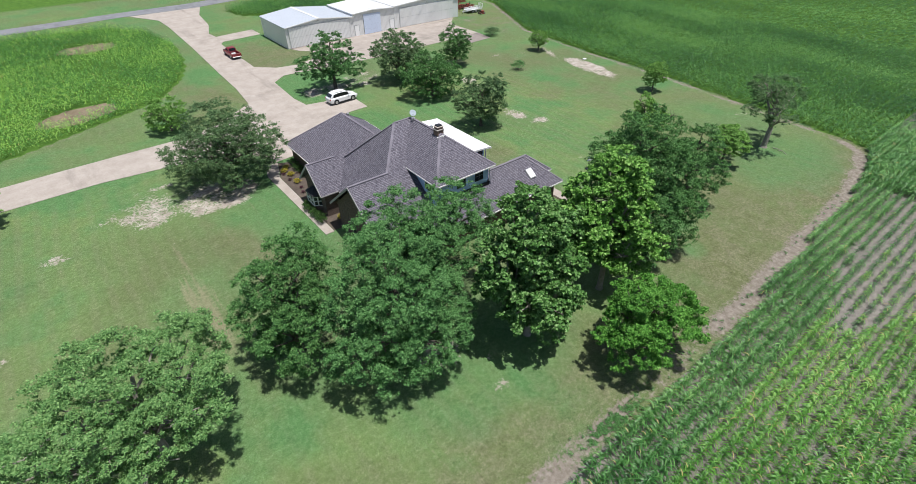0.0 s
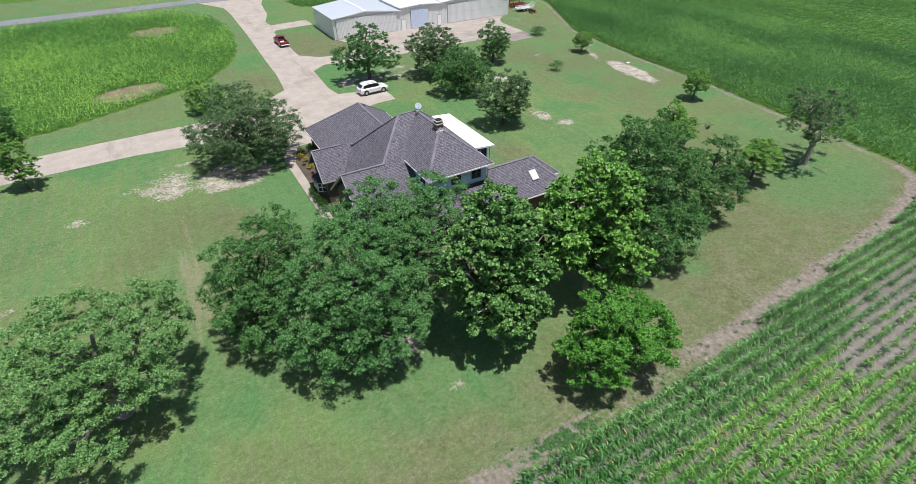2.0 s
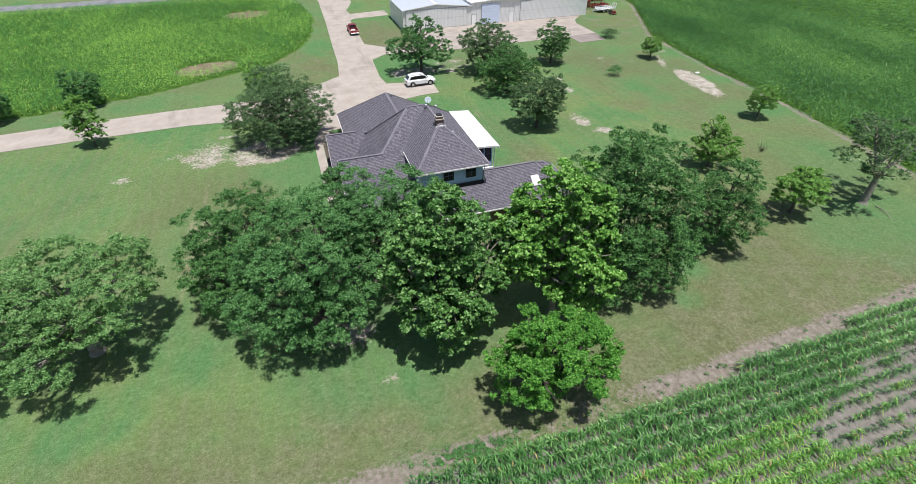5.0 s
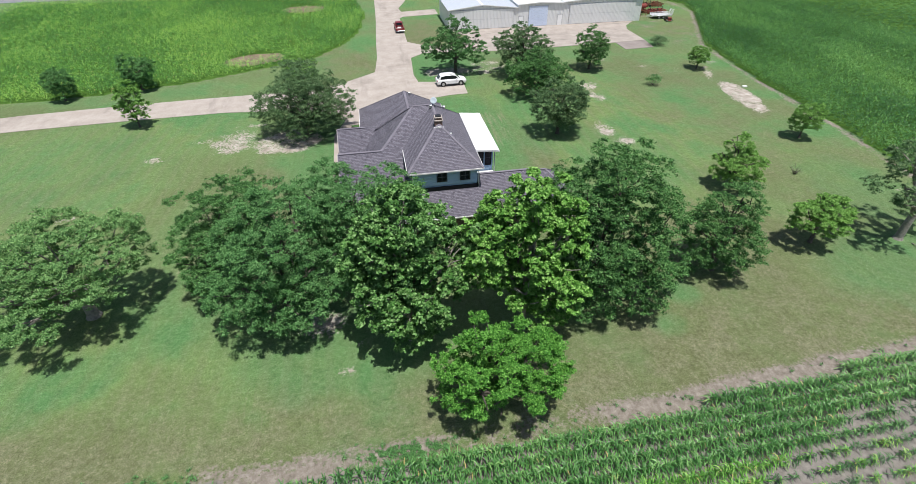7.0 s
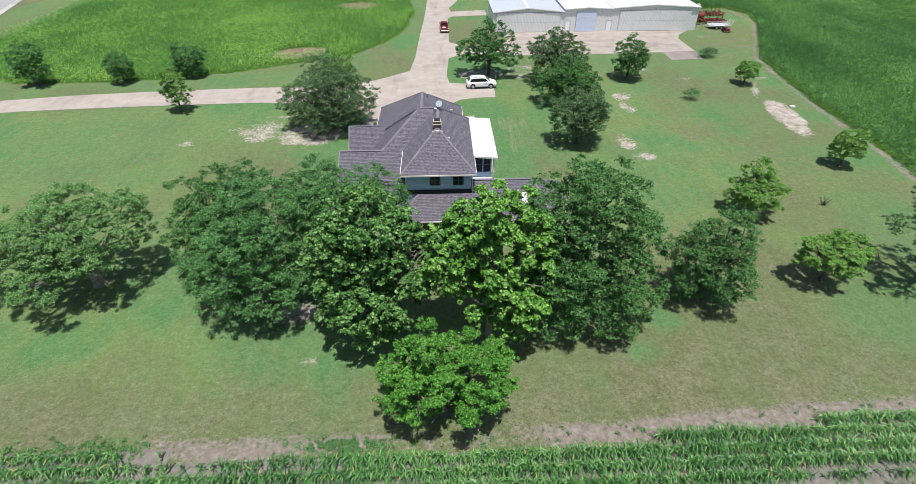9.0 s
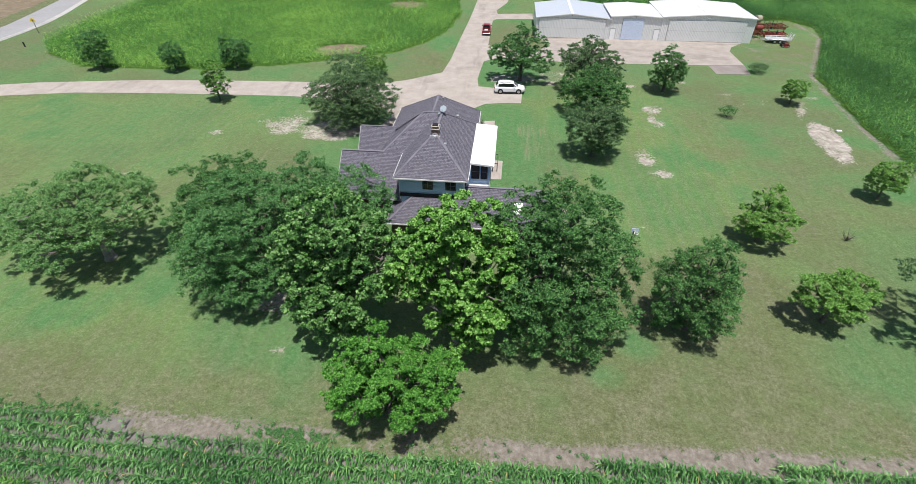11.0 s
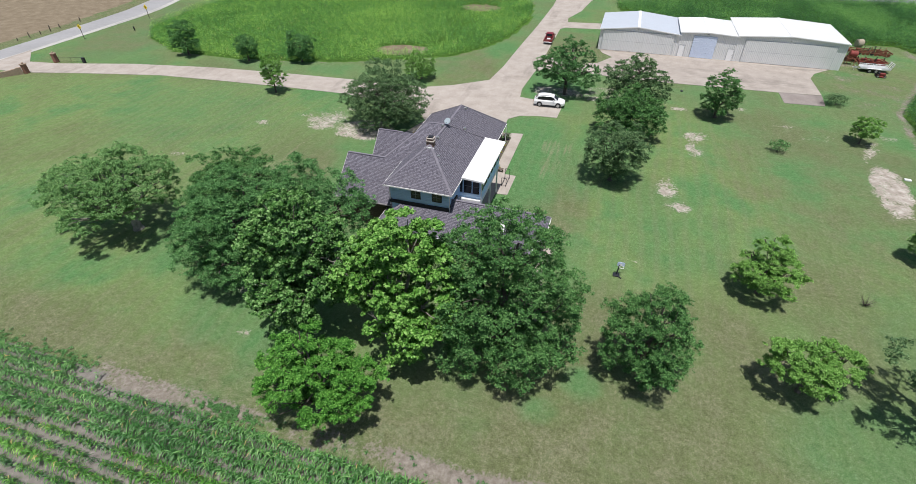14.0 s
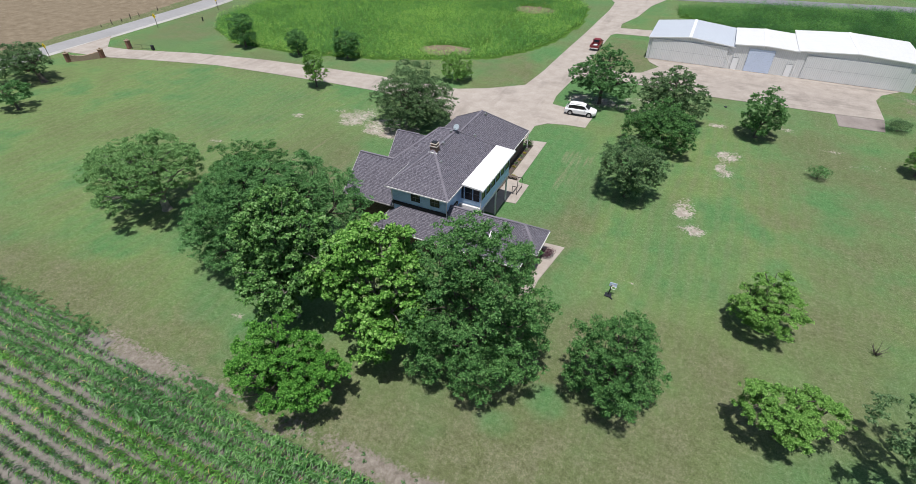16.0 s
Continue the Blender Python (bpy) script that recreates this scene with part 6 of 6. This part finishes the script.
def implement(name, x, y, w, d, mat, label, seed, discs):
    """A low farm implement: frame bars, gang shafts and discs."""
    rng = np.random.default_rng(seed)
    t = thing(name, x, y, 0, label, "farm machine")
    for s in (-0.5, -0.17, 0.17, 0.5):
        part("frame_bar", beam(bmesh.new(), (x - w / 2, y + s * d, 0.62 + 0.05 * s), (x + w / 2, y + s * d, 0.62 + 0.05 * s), 0.12, 0.12), mat, t)
    for s in (-0.5, 0.0, 0.5):
        part("cross_bar", beam(bmesh.new(), (x + s * w, y - d / 2, 0.72), (x + s * w * 0.9, y + d / 2, 0.72), 0.12, 0.12), mat, t)
    part("hitch", beam(bmesh.new(), (x + w * 0.1, y - d / 2, 0.6), (x + w * 0.35, y - d / 2 - 1.1, 0.4), 0.14, 0.14), mat, t)
    for g in (-0.3, 0.3):
        part("gang_shaft", beam(bmesh.new(), (x - w / 2, y + g * d, 0.3), (x + w / 2, y + g * d * 0.7, 0.3), 0.06, 0.06), M_RUST, t)
        for i in range(discs):
            u = -0.5 + (i + 0.5) / discs
            px = x + u * w
            py = y + g * d
            part("disc", tube(bmesh.new(), (px - 0.02, py - 0.05, 0.3), (px + 0.03, py + 0.05, 0.3), 0.3, 0.27, 12), M_RUST if rng.random() < 0.7 else M_DARK, t)
    for i in range(discs):
        u, v = rng.random() - 0.5, rng.random() - 0.5
        h = 0.9 + 0.7 * rng.random()
        part("lever", beam(bmesh.new(), (x + u * w, y + v * d, 0.6), (x + u * w + 0.5 * (rng.random() - 0.5), y + v * d + 0.3 * (rng.random() - 0.5), h), 0.09, 0.09), mat if rng.random() < 0.5 else M_DARK, t)
    for k in (-0.28, 0.22):
        part("cover", box(bmesh.new(), x + k * w - 0.35, x + k * w + 0.35, y - 0.3, y + 0.25, 0.7, 1.0, 0.06), mat, t)
    part("wheel", tube(bmesh.new(), (x - 0.15, y + 0.1, 0.35), (x + 0.15, y + 0.1, 0.35), 0.35, 0.35, 14), M_TYRE, t)


implement("rotary_mower", 64.0, 75.6, 4.6, 2.2, M_RED, "faded red tractor implement parked on the grass", 1, 6)
implement("disc_harrow", 65.5, 82.2, 7.0, 2.8, M_RUST, "rusty disc harrow beside the corn", 2, 10)
implement("tiller", 61.0, 76.6, 1.8, 1.4, M_RUST, "small rusty tiller beside the barn", 3, 4)
mow = thing("lawn_mower", 63.3, 68.0, 0, "small red and black lawn machine on the grass", "mower")
part("hood", box(bmesh.new(), 63.1, 64.0, 67.8, 68.3, 0.35, 0.75, 0.06), M_RED, mow)
part("seat", box(bmesh.new(), 62.75, 63.1, 67.85, 68.25, 0.45, 0.9, 0.05), M_DARK, mow)
part("deck", box(bmesh.new(), 62.9, 63.8, 67.5, 68.6, 0.14, 0.26, 0.03), M_RED, mow)
for x, y in ((62.8, 67.6), (62.8, 68.5), (63.9, 67.7), (63.9, 68.4)):
    wheel(mow, x, y, 0.22, 0.16, -1 if y < 68 else 1)
bale = thing("round_bale", 65.2, 87.4, 0, "weathered round hay bale against the corn", "bale")
bm = tube(bmesh.new(), (64.6, 87.0, 0.72), (65.8, 87.4, 0.72), 0.75, 0.75, 22)
bmesh.ops.bevel(bm, geom=[e for e in bm.edges if len(e.link_faces) == 2 and e.calc_face_angle(0) > 1.0], offset=0.14, segments=3, affect="EDGES")
part("roll", bm, M_BALE, bale)


# ------------------------------------------------------------------ garden things
hoop = thing("basketball_hoop", 22.3, 0.9, 0, "small black toy basketball hoop with a pale blue backboard", "hoop")
part("base", box(bmesh.new(), 22.0, 22.6, 0.65, 1.15, 0.0, 0.16, 0.05), M_DARK, hoop)
part("brace", beam(bmesh.new(), (22.5, 0.72, 0.1), (22.75, 0.5, 0.06), 0.1, 0.08), M_DARK, hoop)
part("pole", beam(bmesh.new(), (22.3, 0.9, 0.12), (22.42, 1.05, 1.15), 0.09, 0.09), M_DARK, hoop)
board = part("backboard", box(bmesh.new(), 22.2, 22.85, 1.1, 1.15, 0.98, 1.42, 0.01), M_NET, hoop)
part("target", box(bmesh.new(), 22.42, 22.63, 1.09, 1.098, 1.08, 1.24), M_WHITE, board)
bm = bmesh.new()
for a in range(12):
    p, q = 2 * math.pi * a / 12, 2 * math.pi * (a + 1) / 12
    beam(bm, (22.62 + 0.19 * math.cos(p), 0.9 + 0.19 * math.sin(p), 1.05), (22.62 + 0.19 * math.cos(q), 0.9 + 0.19 * math.sin(q), 1.05), 0.03, 0.03)
part("rim", bm, M_WHITE, hoop, "white rim")

rack = thing("firewood_rack", 8.9, 13.9, 0, "black metal firewood rack standing empty on the walk", "rack")
for y, h in ((12.95, 1.15), (14.8, 1.35)):
    for x in (8.62, 9.16):
        part("upright", beam(bmesh.new(), (x, y, 0.06), (x, y, h), 0.05, 0.05), M_DARK, rack)
    part("top_bar", beam(bmesh.new(), (8.62, y, h), (9.16, y, h), 0.05, 0.05), M_DARK, rack)
for x in (8.66, 9.12):
    part("rail", beam(bmesh.new(), (x, 12.95, 0.2), (x, 14.8, 0.2), 0.05, 0.05), M_DARK, rack)


def shrub(seed, x, y, r, h, leaf, label, size=0.09, count=900, name="shrub"):
    """A small bush: stems and a lumpy mass of leaves."""
    rng = np.random.default_rng(seed)
    t = thing(name, x, y, 0, label, "shrub")
    d = unit(rng, 60)
    d[:, 2] = np.abs(d[:, 2])
    c = d * np.array([r, r, h * 0.6]) * (0.45 + 0.4 * rng.random((60, 1))) + np.array([x, y, h * 0.32])
    c = spread_points(rng, c, r * 0.3, 30)
    v, f = leaf_cloud(rng, c, r * (0.3 + 0.25 * rng.random(len(c))), count, size)
    arrays("foliage", v, f, leaf, t, n=3)
    bm = bmesh.new()
    for i in range(6):
        tube(bm, (x, y, -0.02), c[i % len(c)], 0.025, 0.01, 5, False)
    part("stem", bm, M_BARK, t)
    return t


def mulch_bed(outline, label):
    ob = part("flower_bed", slab(bmesh.new(), outline, -0.05, 0.03), M_MULCH)
    return tagged(ob, label, "flower bed", kind="structure")


mulch_bed([(-6.55, 8.4), (-3.6, 8.4), (-3.6, 24.4), (-5.4, 25.2), (-6.55, 21.6)], "brown mulch bed along the front wall")
mulch_bed([(6.05, 12.7), (6.95, 12.7), (6.95, 25.7), (6.05, 25.7)], "brown mulch bed along the side wall")
mulch_bed([(14.7, -2.4), (14.86, -2.4), (14.86, 4.6), (16.3, 5.1), (15.6, 0.3), (15.2, 0.2), (15.1, -0.4)][:3] + [(14.7, 4.6)], "narrow mulch bed by the wing")
mulch_bed([(15.05, 1.2), (15.95, 0.4), (16.35, 3.2), (16.4, 5.0), (15.05, 4.6)], "mulch bed at the wing corner")
for i, (x, y) in enumerate(((-5.7, 22.6), (-5.4, 21.4), (-5.5, 19.4), (-5.1, 23.4), (-5.0, 9.9))):
    shrub(60 + i, x, y, 0.42, 0.6, L_YEL, "golden leafy shrub in the mulch bed", 0.08, 700)
for i, (x, y) in enumerate(((-4.4, 20.6), (-4.6, 18.2), (-5.9, 20.4), (-5.6, 18.0), (-5.9, 16.9), (-6.0, 22.0))):
    shrub(70 + i, x, y, 0.25, 0.35, L_PUR, "low dark shrub in the mulch bed", 0.06, 300)
for i in range(6):
    shrub(80 + i, -6.9 + 0.12 * (i % 2), 10.3 + 0.72 * i, 0.6, 1.0, L_BUSH, "clipped dark green hedge bush by the bay window", 0.08, 1100, "hedge_bush")
for i, (x, y) in enumerate(((-4.1, 23.6), (-4.2, 22.4), (-4.2, 21.4))):
    shrub(90 + i, x, y, 0.6, 1.1, L_BUSH, "dark green bush against the garage wall", 0.08, 900)
shrub(95, 6.5, 25.1, 0.62, 1.1, L_BUSH, "rounded dark green bush at the garage corner", 0.08, 1200)
for i, y in enumerate((24.0, 23.0, 22.0, 21.0, 20.0, 19.0)):
    shrub(100 + i, 6.55 + 0.1 * (i % 2), y, 0.27, 0.3, L_YEL if i % 2 else L_OAK, "low bedding plant in the side bed", 0.06, 260)
shrub(110, 15.6, 3.9, 0.75, 1.0, L_PUR, "purple-leaved bush at the wing corner", 0.09, 1100)
shrub(111, 7.4, 16.6, 0.35, 0.5, L_YEL, "small yellow-green plant by the porch", 0.07, 400)
shrub(112, 41.0, 32.1, 1.3, 1.9, L_MID, "ragged green bush on the open lawn", 0.15, 1000)
shrub(113, 52.4, 51.9, 1.6, 2.0, L_OAK, "rough green bush beside the concrete slab", 0.15, 2600)
dead = thing("dead_shrub", 42.9, 3.2, 0, "small leafless dead shrub on the lawn", "shrub")
bm = bmesh.new()
rg = np.random.default_rng(5)
for i in range(16):
    a, r, h = rg.random() * 6.28, 0.3 + 0.5 * rg.random(), 0.5 + 0.7 * rg.random()
    limb(bm, (42.9, 3.2, -0.03), (42.9 + r * math.cos(a), 3.2 + r * math.sin(a), h), 0.03, 0.008, rg)
part("branches", bm, M_BARK, dead)

# weeds between the lawn and the corn
rw = np.random.default_rng(77)
wx = np.concatenate([rw.normal(-2.2, 1.5, 150), rw.uniform(-34, -14.5, 260), rw.uniform(4, 40, 40)])
wy = np.interp(wx, [-34, -14, -2, 5, 16, 27, 40], [-21.5, -21.5, -21.9, -21.7, -21.4, -20.6, -19.9]) + rw.normal(size=len(wx)) * 0.32
wv, wf = leaf_cloud(rw, np.stack([wx, wy, np.full(len(wx), 0.07)], 1), 0.10 + 0.12 * rw.random(len(wx)), 14000, 0.085)
tagged(arrays("weeds", wv, wf, L_MID, n=3), "low green weeds along the bare soil by the corn", "weeds", kind="stuff")

fallen = thing("fallen_branch", 44.0, -11.0, 0, "pale fallen branch lying on the lawn", "branch")
bm = bmesh.new()
limb(bm, (44.4, -10.0, 0.05), (43.7, -12.0, 0.07), 0.05, 0.02, rg)
limb(bm, (44.1, -10.8, 0.06), (44.7, -11.3, 0.14), 0.03, 0.012, rg)
part("wood", bm, M_BARKP, fallen)
block = thing("pale_block", 54.4, 28.6, 0, "small white block lying on the grass", "block")
part("slab", box(bmesh.new(), 54.1, 54.8, 28.4, 28.8, 0.0, 0.18, 0.03), M_WHITE, block)

# a bench by the porch corner
bench = thing("garden_bench", 7.3, 16.2, 0, "low dark garden bench beside the side bed", "bench")
part("seat", box(bmesh.new(), 6.9, 8.1, 16.0, 16.4, 0.4, 0.46, 0.01), M_WOODP, bench)
for x in (7.0, 8.0):
    part("leg", box(bmesh.new(), x - 0.04, x + 0.04, 16.02, 16.38, 0.05, 0.4), M_WOODP, bench)

# ------------------------------------------------------------------ gate, road signs, fence
def pillar(x, y, label):
    p = thing("gate_pillar", x, y, 0, label, "pillar", "gate pillars")
    part("shaft", box(bmesh.new(), x - 0.34, x + 0.34, y - 0.34, y + 0.34, 0.0, 1.55, 0.02), M_GBRICK, p)
    part("cap", box(bmesh.new(), x - 0.42, x + 0.42, y - 0.42, y + 0.42, 1.55, 1.68, 0.03), M_GSTONE, p)
    part("finial", ball(bmesh.new(), (x, y, 1.8), 0.16), M_GSTONE, p)


pillar(-81.0, 31.3, "brick gate pillar with a stone cap")
pillar(-80.6, 25.2, "brick gate pillar with a stone cap beside the low wall")
pillar(-84.2, 20.8, "brick gate pillar at the low wall's end")
gw = thing("gate_wall", -82.4, 23, 0, "low curved tan stone entrance wall", "wall")
for i in range(8):
    u0, u1 = i / 8, (i + 1) / 8
    p = Vector((-80.9 - 3.2 * u0, 24.8 - 3.7 * u0 - 0.4 * math.sin(u0 * 3.14), 0))
    q = Vector((-80.9 - 3.2 * u1, 24.8 - 3.7 * u1 - 0.4 * math.sin(u1 * 3.14), 0))
    h = 1.25 - 0.35 * math.sin((u0 + u1) / 2 * 3.14)
    part("block", beam(bmesh.new(), p + Vector((0, 0, h / 2)), q + Vector((0, 0, h / 2)), 0.35, h), M_GSTONE, gw)
gf = thing("gate_fence", -78.3, 32, 0, "thin dark metal entrance fence on the grass", "fence")
for i in range(0, 9, 4):
    u = i / 8
    part("post", box(bmesh.new(), -80.3 + 4.5 * u - 0.02, -80.3 + 4.5 * u + 0.02, 31.4 + 1.2 * u - 0.02, 31.4 + 1.2 * u + 0.02, 0, 1.0), M_DARK, gf)
for z in (0.25, 0.95):
    part("rail", beam(bmesh.new(), (-80.4, 31.4, z), (-75.8, 32.6, z), 0.03, 0.03), M_DARK, gf)
box_t = thing("gate_motor", -75.7, 32.6, 0, "dark gate opener box on a post", "box")
part("case", box(bmesh.new(), -76.0, -75.4, 32.4, 32.8, 0.0, 1.0, 0.05), M_DARK, box_t)


def road_sign(x, y):
    s = thing("road_sign", x, y, 0, "yellow diamond warning sign on a thin post", "sign", "road signs")
    part("post", box(bmesh.new(), x - 0.04, x + 0.04, y - 0.04, y + 0.04, 0, 2.3), M_WOODP, s)
    bm = box(bmesh.new(), -0.4, 0.4, -0.02, 0.02, -0.4, 0.4)
    bmesh.ops.transform(bm, matrix=pose(x + 0.0, y - 0.07, 2.5, 0, 45, 0), verts=bm.verts)
    plate = part("plate", bm, M_YEL, s)
    part("symbol", box(bmesh.new(), x - 0.06, x + 0.06, y - 0.11, y - 0.092, 2.3, 2.7), M_DARK, plate)


road_sign(-88.8, 62.2)
road_sign(-88.8, 44.4)
road_sign(-89.0, 20.3)
for i, (x, y) in enumerate(((-100.8, 41.8), (-101.0, 44.4), (-101.1, 46.8), (-101.4, 49.4), (-100.9, 39.2), (-101.9, 55.0))):
    p = thing("fence_post", x, y, 0, "weathered wooden fence post beside the road", "post", "roadside fence posts")
    part("stake", tube(bmesh.new(), (x, y, -0.05), (x + 0.12 * (i % 3 - 1), y, (1.1, 0.7, 1.25, 0.9, 0.6, 1.0)[i]), 0.1, 0.085, 8), M_WOODP, p)
mb = thing("marker_post", -83.9, 52.8, 0, "short dark marker post on the verge", "post")
part("stake", box(bmesh.new(), -84.0, -83.8, 52.7, 52.9, 0, 0.9, 0.02), M_DARK, mb)
for x, y in ((30.0, 50.8), (27.1, 48.7)):
    st = thing("lawn_marker", x, y, 0, "small dark valve cover on the lawn", "cover")
    part("lid", tube(bmesh.new(), (x, y, -0.02), (x, y, 0.12), 0.25, 0.2, 12), M_DARK, st)
